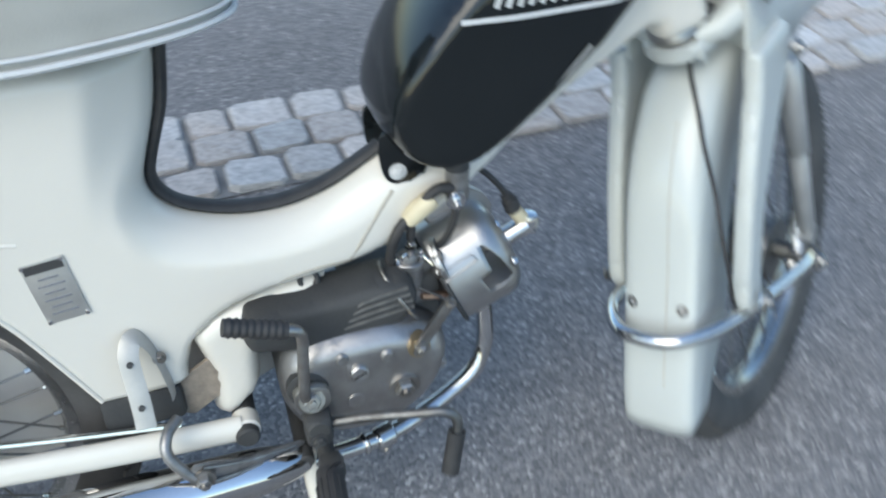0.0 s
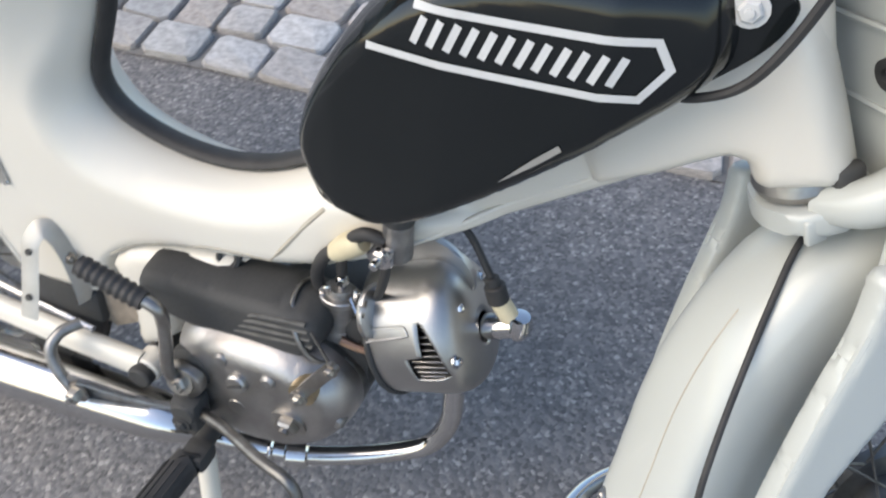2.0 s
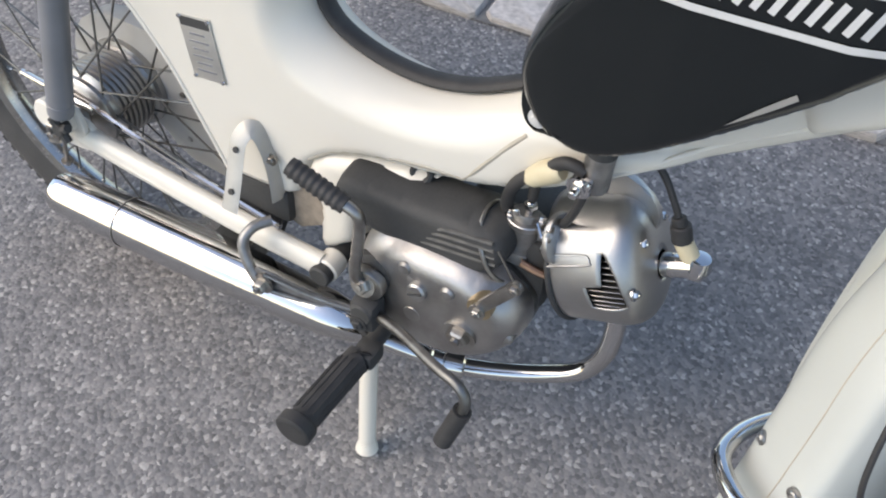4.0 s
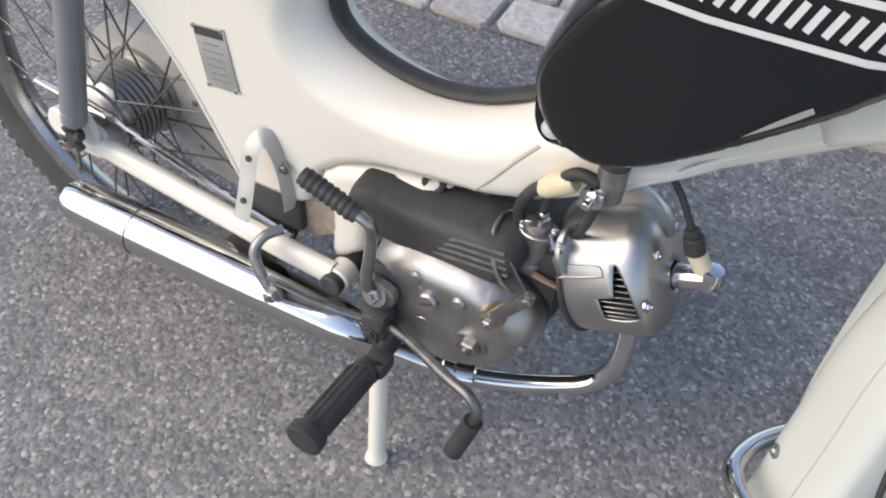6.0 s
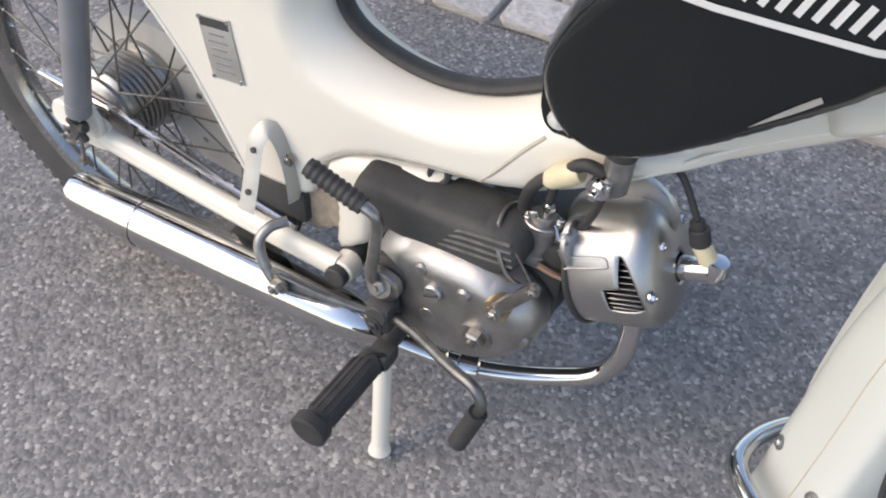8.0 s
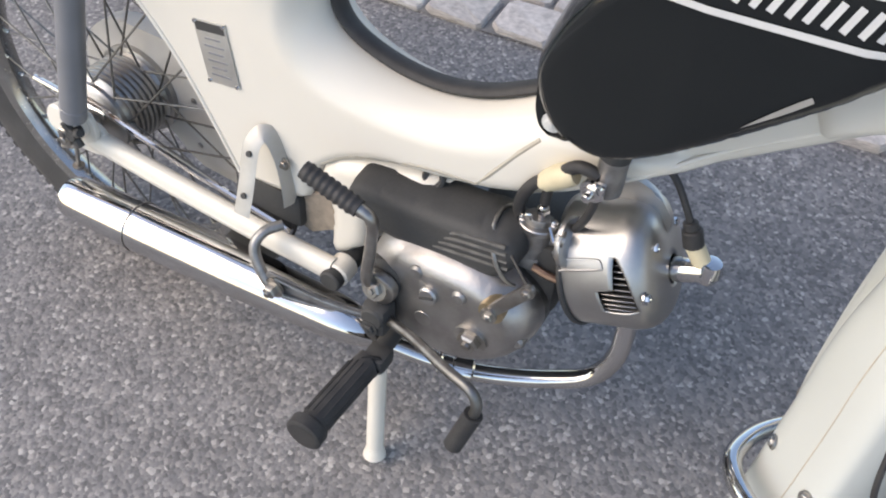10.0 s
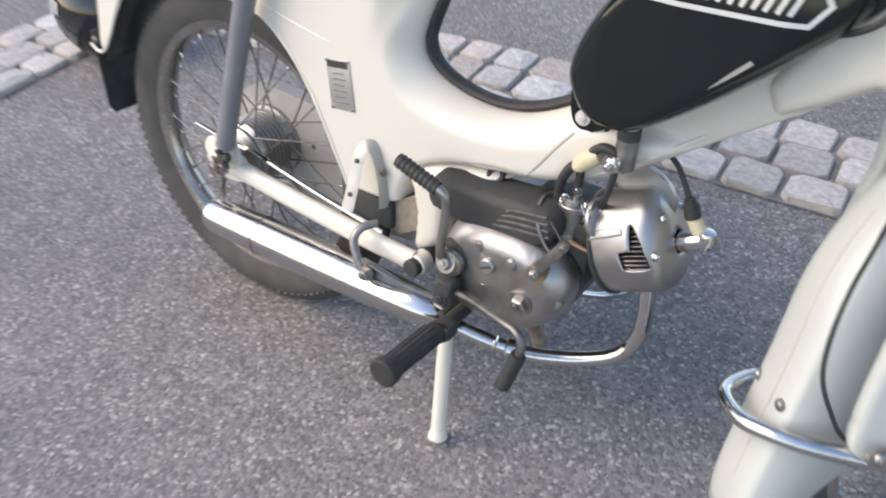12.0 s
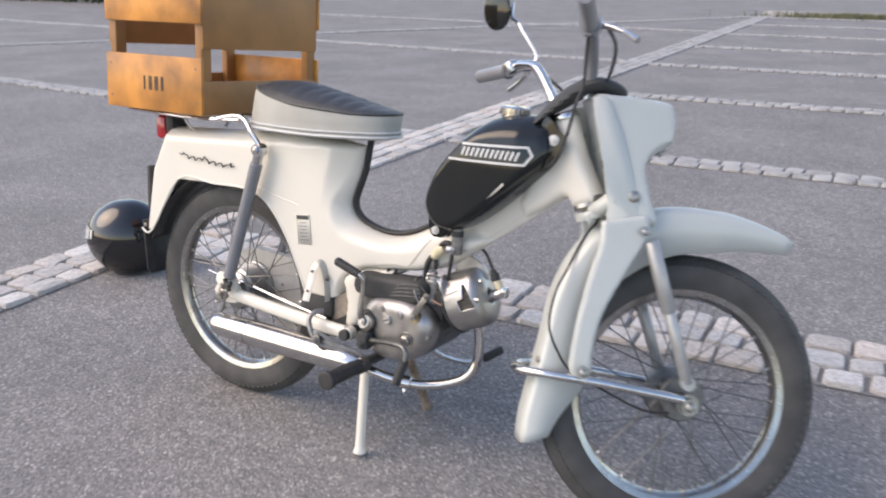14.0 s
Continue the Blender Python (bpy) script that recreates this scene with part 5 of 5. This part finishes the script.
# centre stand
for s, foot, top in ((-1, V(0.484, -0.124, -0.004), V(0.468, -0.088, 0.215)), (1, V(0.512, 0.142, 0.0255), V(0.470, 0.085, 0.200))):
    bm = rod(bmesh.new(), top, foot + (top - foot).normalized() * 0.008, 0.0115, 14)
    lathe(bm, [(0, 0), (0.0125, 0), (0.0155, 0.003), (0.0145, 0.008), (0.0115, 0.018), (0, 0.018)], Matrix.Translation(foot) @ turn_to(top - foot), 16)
    # near leg cream, far leg brown
    part("stand_leg", bm, CREAM if s < 0 else RUST_BROWN, moped, "cream tubular stand leg" if s < 0 else "rust-brown stand leg")
bm = rod(bmesh.new(), (0.466, -0.105, 0.215), (0.466, 0.105, 0.215), 0.010, 14)
part("stand_pivot", bm, PLASTIC, moped, "dark stand pivot tube")

# gear pedal on the far side
bm = tube(bmesh.new(), [(0.560, 0.060, 0.226), (0.585, 0.085, 0.205), (0.615, 0.130, 0.185), (0.640, 0.170, 0.182), (0.648, 0.188, 0.188)], 0.0058, 10)
pedal = part("gear_pedal", bm, CHROME, moped, "chrome gear pedal arm")
bm = tube(bmesh.new(), [(0.640, 0.180, 0.186), (0.650, 0.190, 0.188), (0.668, 0.226, 0.200), (0.672, 0.232, 0.202)], [0.009, 0.0115, 0.0115, 0.008], 14, 3)
part("pedal_rubber", bm, RUBBER, pedal, "black pedal rubber")

# ---- handlebar ----
bm = pillow(bmesh.new(), round_outline([(-0.070, 0.180), (-0.050, 0.197), (-0.005, 0.224), (0.040, 0.240), (0.082, 0.239), (0.122, 0.217), (0.137, 0.192), (0.122, 0.176), (0.068, 0.203), (-0.007, 0.190), (-0.06, 0.176)], 4), lambda x, z: lerp(x, [-0.09, 0.0, 0.06, 0.14], [0.035, 0.055, 0.058, 0.040]), 0.02, 0.008)
fork_part("top_cover", bm, PLASTIC, label="black handlebar top cover")
BARS = STEER @ Matrix.Rotation(radians(11), 4, "Z")
for s in (-1, 1):
    grip = ((-0.011, 0.205, 0.325), (-0.035, 0.325, 0.342)) if s > 0 else ((0.004, -0.195, 0.316), (-0.058, -0.320, 0.344))
    bm = tube(bmesh.new(), ([(-0.002, 0.026, 0.200), (0.0, 0.032, 0.220), (0.003, 0.050, 0.247), (0.009, 0.080, 0.284), (0.009, 0.105, 0.307), (0.003, 0.138, 0.319), (-0.005, 0.170, 0.324)] if s > 0 else [(0.040, -0.030, 0.200), (0.058, -0.048, 0.239), (0.051, -0.092, 0.288), (0.040, -0.125, 0.311), (0.020, -0.165, 0.316)]) + [grip[0]], 0.011, 14)
    bar = fork_part("handlebar", bm, CHROME, label="chrome handlebar")
    bar.matrix_basis = BARS
    bm = tube(bmesh.new(), [grip[0], V(*grip[0]).lerp(V(*grip[1]), 0.02), grip[1]], [0.021, 0.016, 0.0155], 20, 3)
    fork_part("grip", bm, SHOCK_GREY, bar, "grey ribbed grip")
    if s < 0:
        bm = tube(bmesh.new(), [(0.052, -0.042, 0.226), (0.056, -0.066, 0.262), (0.051, -0.092, 0.288), (0.042, -0.120, 0.309)], 0.0128, 12)
        fork_part("riser_sleeve", bm, SHOCK_GREY, bar, "grey riser sleeve")
    bm = block(bmesh.new(), (-0.008, 0.186, 0.325) if s > 0 else (0.014, -0.178, 0.315), (0.035, 0.042, 0.034), 0.010)
    fork_part("switch_body", bm, CHROME, bar)
    bm = tube(bmesh.new(), [(0.002, 0.185, 0.320), (0.034, 0.20, 0.312), (0.036, 0.26, 0.302), (0.026, 0.32, 0.294)] if s > 0 else [(0.018, -0.182, 0.314), (0.034, -0.198, 0.306), (0.044, -0.235, 0.283), (0.046, -0.270, 0.257)], [0.006, 0.006, 0.005, 0.006], 10)
    fork_part("hand_lever", bm, CHROME, bar, "chrome hand lever")
    bm = tube(bmesh.new(), [(0.005, 0.188, 0.322), (0.035, 0.15, 0.30), (0.045, 0.09, 0.25), (0.045, 0.045, 0.205)] if s > 0 else [(0.036, -0.196, 0.304), (0.070, -0.150, 0.275), (0.082, -0.090, 0.240), (0.075, -0.045, 0.205)], 0.0035, 8)
    fork_part("control_cable", bm, RUBBER, bar)
    if s > 0:
        bm = tube(bmesh.new(), [(0.012, 0.112, 0.306), (0.019, 0.113, 0.318), (0.026, 0.116, 0.331), (0.032, 0.158, 0.382), (0.034, 0.188, 0.424), (0.032, 0.206, 0.440), (0.044, 0.206, 0.474)], 0.0045, 8)
        stalk = fork_part("mirror_stalk", bm, CHROME, label="thin chrome mirror stalk")
        stalk.matrix_basis = BARS
        bm = lathe(bmesh.new(), [(0, -0.012), (0.035, -0.008), (0.045, 0), (0.045, 0.006), (0.040, 0.008), (0, 0.008)], Matrix.Translation((0.010, 0.222, 0.466)) @ turn_to((-1, -0.35, 0.1)), 28)
        fork_part("mirror", bm, BLACK, stalk, "round black-backed mirror")
# speedometer and brake cables
bm = tube(bmesh.new(), [(0.845, -0.044, 0.716), (0.875, -0.056, 0.726), (0.902, -0.064, 0.750), (0.922, -0.067, 0.80), (0.934, -0.064, 0.86), BARS @ V(0.020, -0.078, 0.225), BARS @ V(0.028, -0.105, 0.275), BARS @ V(0.020, -0.150, 0.308)], 0.0034, 8)
part("throttle_cable", bm, RUBBER, moped, "black throttle cable sheath")
# thin crease line on the guard, drawn in the darker seam colour
crease = []
for q in range(112, 172, 4):
    rows = guard_section(ease(106, 138, q))
    r = guard_radius(radians(q)) + 0.0002 + lerp(-0.013, [w for w, _ in rows], [v for _, v in rows])
    crease.append((FW.x + r * math.cos(radians(q)), -0.013, FW.z + r * math.sin(radians(q))))
fork_part("guard_crease", tube(bmesh.new(), crease, 0.0007, 6), SEAM_SHADE, guard)
over = [(0.018, -0.002, -0.040), (0.006, -0.008, -0.052)]
for q, y in ((104, -0.016), (110, -0.034)):
    rows = guard_section(ease(106, 138, q))
    r = guard_radius(radians(q)) + 0.005 + lerp(y, [w for w, _ in rows], [v for _, v in rows])
    over.append((FW.x + r * math.cos(radians(q)), y, FW.z + r * math.sin(radians(q))))
bm = tube(bmesh.new(), over + [(-0.081, -0.049, -0.119), (-0.117, -0.070, -0.149), (-0.144, -0.082, -0.187), (-0.158, -0.088, -0.225), (-0.153, -0.084, -0.270), (-0.138, -0.076, -0.315), (-0.095, -0.075, -0.36), (-0.02, -0.08, -0.43), (0.04, -0.06, -0.46)], 0.0026, 8)
fork_part("brake_cable", bm, RUBBER, label="black front brake cable")

# ---- wooden crate on the rack ----
crate = thing("wooden_crate", "varnished wooden bottle crate strapped on the rack", "crate", moped.matrix_basis @ Matrix.Translation((-0.225, 0.125, 0.752)))
HX, HY, HZ, T = 0.170, 0.225, 0.34, 0.009
for sx in (-1, 1):
    for sy in (-1, 1):
        bm = block(bmesh.new(), (sx * (HX - 0.012), sy * (HY - 0.022), HZ / 2), (0.022, 0.034, HZ), 0.002)
        part("corner_post", bm, WOOD_SHADED, crate)
for sy in (-1, 1):
    for z0, z1 in ((0.0, 0.142), (0.225, HZ)):
        bm = block(bmesh.new(), (0, sy * HY, (z0 + z1) / 2), (HX * 2 + 0.014, T, z1 - z0), 0.0015)
        side = part("side_board", bm, WOOD, crate, "orange varnished side board")
        if sy < 0 and z0 == 0:
            for k, w in enumerate((0.006, 0.012, 0.013, 0.010)):
                part("stencil_bar", block(bmesh.new(), (-0.030 + 0.022 * k, -HY - T / 2 - 0.0004, 0.070), (w, 0.0009, 0.036), 0.0), INK, side, "dark stencilled bar")
for sx in (-1, 1):
    for z0, z1 in ((0.0, 0.085), (0.165, HZ)):
        bm = block(bmesh.new(), (sx * HX, 0, (z0 + z1) / 2), (T, HY * 2 - T - 0.002, z1 - z0), 0.0015)
        part("end_board", bm, WOOD_SHADED, crate, "brown end board with shade in its colour")
for sy in (-1, 1):
    for sx in (-1, 1):
        for z in (0.03, 0.115, 0.25, 0.315):
            part("nail", lathe(bmesh.new(), [(0, 0), (0.0035, 0), (0.003, 0.001), (0, 0.001)], Matrix.Translation((sx * (HX - 0.012), sy * (HY + T / 2), z)) @ turn_to((0, sy, 0)), 8), RUST_BROWN, crate)
for k in range(4):
    bm = block(bmesh.new(), (-0.12 + 0.08 * k, 0, 0.006), (0.072, HY * 2 - 0.012, 0.008), 0.001)
    part("base_slat", bm, WOOD_SHADED, crate)

# ---- helmet on the ground ----
helmet = thing("helmet", "glossy black open-face helmet lying on the asphalt", "helmet", pose(-1.0, 0.50, 0.135, 0, 0, 30))
bm = bmesh.new()
rings = []
for i in range(17):
    t = math.pi * (0.06 + 0.80 * i / 16)
    rings.append([(0.145 * math.sin(t) * math.cos(a) * (1.08 if math.cos(a) < 0 else 1.0), 0.125 * math.sin(t) * math.sin(a), 0.145 * math.cos(t)) for a in (2 * math.pi * k / 36 for k in range(36))])
part("shell", skin(bmesh.new(), rings, True, True), HELMET, helmet, "black gloss shell")
bm = tube(bmesh.new(), [(p[0], p[1], p[2]) for p in rings[-1]], 0.006, 8, 1, True)
part("edge_band", bm, RUBBER, helmet)
bm = bmesh.new()
for k, (u, w) in enumerate(((0.55, 0.02), (0.68, 0.03), (0.82, 0.03))):
    a, t = radians(205 + 9 * k), math.pi * 0.42
    p = V(0.1585 * math.sin(t) * math.cos(a), 0.1265 * math.sin(t) * math.sin(a), 0.1465 * math.cos(t))
    block(bm, (0, 0, 0), (0.016, 0.05 - 0.008 * k, 0.002), 0.0006, Matrix.Translation(p) @ turn_to((p.x, p.y * 1.3, p.z)))
part("decal", bm, WHITE, helmet, "white and silver decal patches")


# ---- granite sett bands in the asphalt ----
SETT_MESHES = []
for seed in range(14):
    rnd = random.Random(seed)
    bm = bmesh.new()
    k = 7
    low, ring, top = [], [], []
    for cx, cy, ux, uy in ((1, 1, 0, -1), (1, 1, -1, 0), (-1, 1, 1, 0), (-1, 1, 0, -1), (-1, -1, 0, 1), (-1, -1, 1, 0), (1, -1, -1, 0), (1, -1, 0, 1)):
        if (ux, uy) in ((0, -1), (-1, 0), (1, 0), (0, 1)) and rnd.random() < 2:
            c = 0.07 + 0.09 * rnd.random()
        ex, ey = cx * 0.5 + ux * c, cy * 0.5 + uy * c
        g = 1 - 0.07 * rnd.random()
        ex, ey = ex * g, ey * g
        low.append(bm.verts.new((ex, ey, -0.5)))
        ring.append(bm.verts.new((ex * 0.985, ey * 0.985, 0.30 + 0.2 * rnd.random())))
        top.append(bm.verts.new((ex * (0.90 + 0.05 * rnd.random()), ey * (0.90 + 0.05 * rnd.random()), 0.62 + 0.4 * rnd.random())))
    mid = bm.verts.new((rnd.uniform(-0.15, 0.15), rnd.uniform(-0.15, 0.15), 0.85 + 0.3 * rnd.random()))
    for j in range(8):
        i = (j + 1) % 8
        bm.faces.new((low[j], low[i], ring[i], ring[j]))
        bm.faces.new((ring[j], ring[i], top[i], top[j]))
        bm.faces.new((top[j], top[i], mid))
    me = bpy.data.meshes.new("sett")
    bmesh.ops.recalc_face_normals(bm, faces=bm.faces)
    bm.to_mesh(me)
    bm.free()
    me.shade_smooth()
    me.set_sharp_from_angle(angle=radians(32))
    me.materials.append(GRANITE)
    SETT_MESHES.append(me)


def sett_band(name, label, x0, x1, y0, y1, rows, along, near=True, seed=1, lay=None):
    """A strip of setts between two lines; near ones are separate pieces, far ones one joined part."""
    rnd = random.Random(seed)
    bm = bmesh.new()
    n = max(1, int((x1 - x0 if along == "x" else y1 - y0) / 0.5))
    prev = None
    for i in range(n + 1):
        if along == "x":
            x = x0 + (x1 - x0) * i / n
            pair = [bm.verts.new((x, y, ground_z(x, y) + 0.003)) for y in (y0, y1)]
        else:
            y = y0 + (y1 - y0) * i / n
            pair = [bm.verts.new((x, y, ground_z(x, y) + 0.003)) for x in (x1, x0)]
        if prev:
            bm.faces.new((prev[0], pair[0], pair[1], prev[1]))
        prev = pair
    if lay:
        for v in bm.verts:
            q = lay @ V(v.co.x, v.co.y, 0)
            v.co = (q.x, q.y, ground_z(q.x, q.y) + 0.003)
    band = tagged(part(name, bm, JOINT), label, "paving", kind="structure")
    wide = ((y1 - y0) if along == "x" else (x1 - x0)) / rows
    verts, faces = [], []
    for r in range(rows):
        u = (x0 if along == "x" else y0) - 0.06 * (r % 2) - rnd.random() * 0.03
        end = x1 if along == "x" else y1
        while u < end:
            ln = rnd.uniform(0.095, 0.15)
            c, w = u + ln / 2, (r + 0.5) * wide
            u += ln + 0.004
            px, py = (c, y0 + w) if along == "x" else (x0 + w, c)
            h = 0.013
            m = Matrix.Translation((px + rnd.uniform(-0.004, 0.004), py + rnd.uniform(-0.004, 0.004), ground_z(px, py) + 0.004 + rnd.uniform(0, 0.004))) @ Euler((rnd.uniform(-0.05, 0.05), rnd.uniform(-0.05, 0.05), rnd.uniform(-0.06, 0.06) + (0 if along == "x" else math.pi / 2))).to_matrix().to_4x4() @ Matrix.Diagonal((ln - 0.003, wide - 0.004, h, 1))
            if lay:
                q = lay @ V(m.translation.x, m.translation.y, 0)
                m = Matrix.Translation((q.x, q.y, ground_z(q.x, q.y) + 0.006)) @ lay.to_3x3().to_4x4() @ Matrix.Diagonal((ln - 0.003, wide - 0.004, h, 1))
            me = rnd.choice(SETT_MESHES)
            if near:
                ob = new("sett", me)
                ob.parent = band
                ob.matrix_basis = m
            else:
                k = len(verts)
                verts += [tuple(m @ v.co) for v in me.vertices]
                faces += [tuple(k + i for i in p.vertices) for p in me.polygons]
    if verts:
        me = bpy.data.meshes.new("far_setts")
        me.from_pydata(verts, [], faces)
        me.materials.append(GRANITE_FAR)
        ob = new("far_setts", me)
        ob.parent = band
        tagged(ob, kind="stuff")
    return band


LEAF = mat("hedge_leaf", (0.035, 0.055, 0.02), 0.6, 0, 0, (0.06, 0.075, 0.03), 2, 0.8)
JOINT = mat("joint_sand", (0.235, 0.228, 0.218), 0.9, 0, 0, (0.16, 0.155, 0.15), 30, 0.8, 0.5, 200)
GRANITE_FAR = mat("granite_sett_far", (0.40, 0.395, 0.385), 0.75, 0, 0, (0.22, 0.215, 0.21), 9, 0.9, 0.4, 160, 0.1)
sett_band("sett_band_cross", "three rows of pale granite setts along the bay", -1.06, 3.2, 0.70, 1.04, 3, "x", True, 3)
sett_band("sett_band_aisle", "long strip of pale granite setts beside the bays", -1.39, -1.08, -1.6, 5.5, 3, "y", True, 4)
sett_band("sett_band_aisle_far", "long strip of granite setts running off", -1.39, -1.08, 5.52, 18.6, 3, "y", False, 5)
sett_band("sett_band_aisle_near", "strip of granite setts running on", -1.39, -1.08, -12, -1.62, 3, "y", False, 6)
for k in range(1, 8):
    y = 0.84 + 2.5 * k
    sett_band("sett_row", "double row of granite setts marking a bay", -1.05, 9, y - 0.11, y + 0.11, 2, "x", False, 40 + k)
for k, y in enumerate((3.34, 8.5, 13.7)):
    sett_band("sett_row", "double row of granite setts marking a bay", 0, 16, -0.11, 0.11, 2, "x", False, 20 + k, pose(-1.42, y, 0, 0, 0, 174))
sett_band("sett_row", "three rows of granite setts marking a bay", 3.22, 9, 0.70, 1.04, 3, "x", False, 60)

sett_band("sett_row", "row of granite setts slanting across the lot", 0, 22, -0.11, 0.11, 2, "x", False, 70, pose(-12.5, 2.1, 0, 0, 0, 56))

# ---- far edge of the lot: kerb, verge and hedge ----
bm = bmesh.new()
for k in range(14):
    block(bm, (-0.9 + 1.0 * k, 19.6, ground_z(0, 19.6) + 0.01), (0.985, 0.16, 0.16), 0.012)
tagged(part("kerb", bm, GRANITE_FAR), "pale stone kerb along the far verge", "kerb", kind="structure")
rnd = random.Random(8)
bm = bmesh.new()
for k in range(2600):
    x = rnd.gauss(0.6, 0.8) if k % 2 else rnd.gauss(3.5, 2.0)
    y = 18.9 + rnd.gauss(0, 0.28)
    h, a = rnd.uniform(0.03, 0.16), rnd.uniform(0, math.pi)
    z = ground_z(x, y)
    dx, dy = 0.012 * math.cos(a), 0.012 * math.sin(a)
    tx, ty = rnd.gauss(0, 0.03), rnd.gauss(0, 0.03)
    bm.faces.new([bm.verts.new(p) for p in ((x - dx, y - dy, z - 0.005), (x + dx, y + dy, z - 0.005), (x + tx, y + ty, z + h))])
tagged(part("grass_tufts", bm, GRASS, flat=True), "dry grass tufts along the far kerb", "grass", kind="stuff")
bm = bmesh.new()
for k in range(9000):
    x, y, z = -30 + 16 * rnd.random(), 16.5 + rnd.gauss(0, 0.35), rnd.random() ** 1.3 * 1.5
    a, b = rnd.uniform(0, math.pi), rnd.uniform(-0.8, 0.8)
    u = V(math.cos(a), math.sin(a), 0) * 0.07
    w = V(-math.sin(a) * math.sin(b), math.cos(a) * math.sin(b), math.cos(b)) * 0.05
    c = V(x, y - 0.3 * (z > 1.2), z - 0.1)
    bm.faces.new([bm.verts.new(c + q) for q in (-u, w * -0.6, u, w)])
tagged(part("hedge", bm, LEAF, flat=True), "low dark clipped hedge at the far edge", "hedge", kind="stuff")
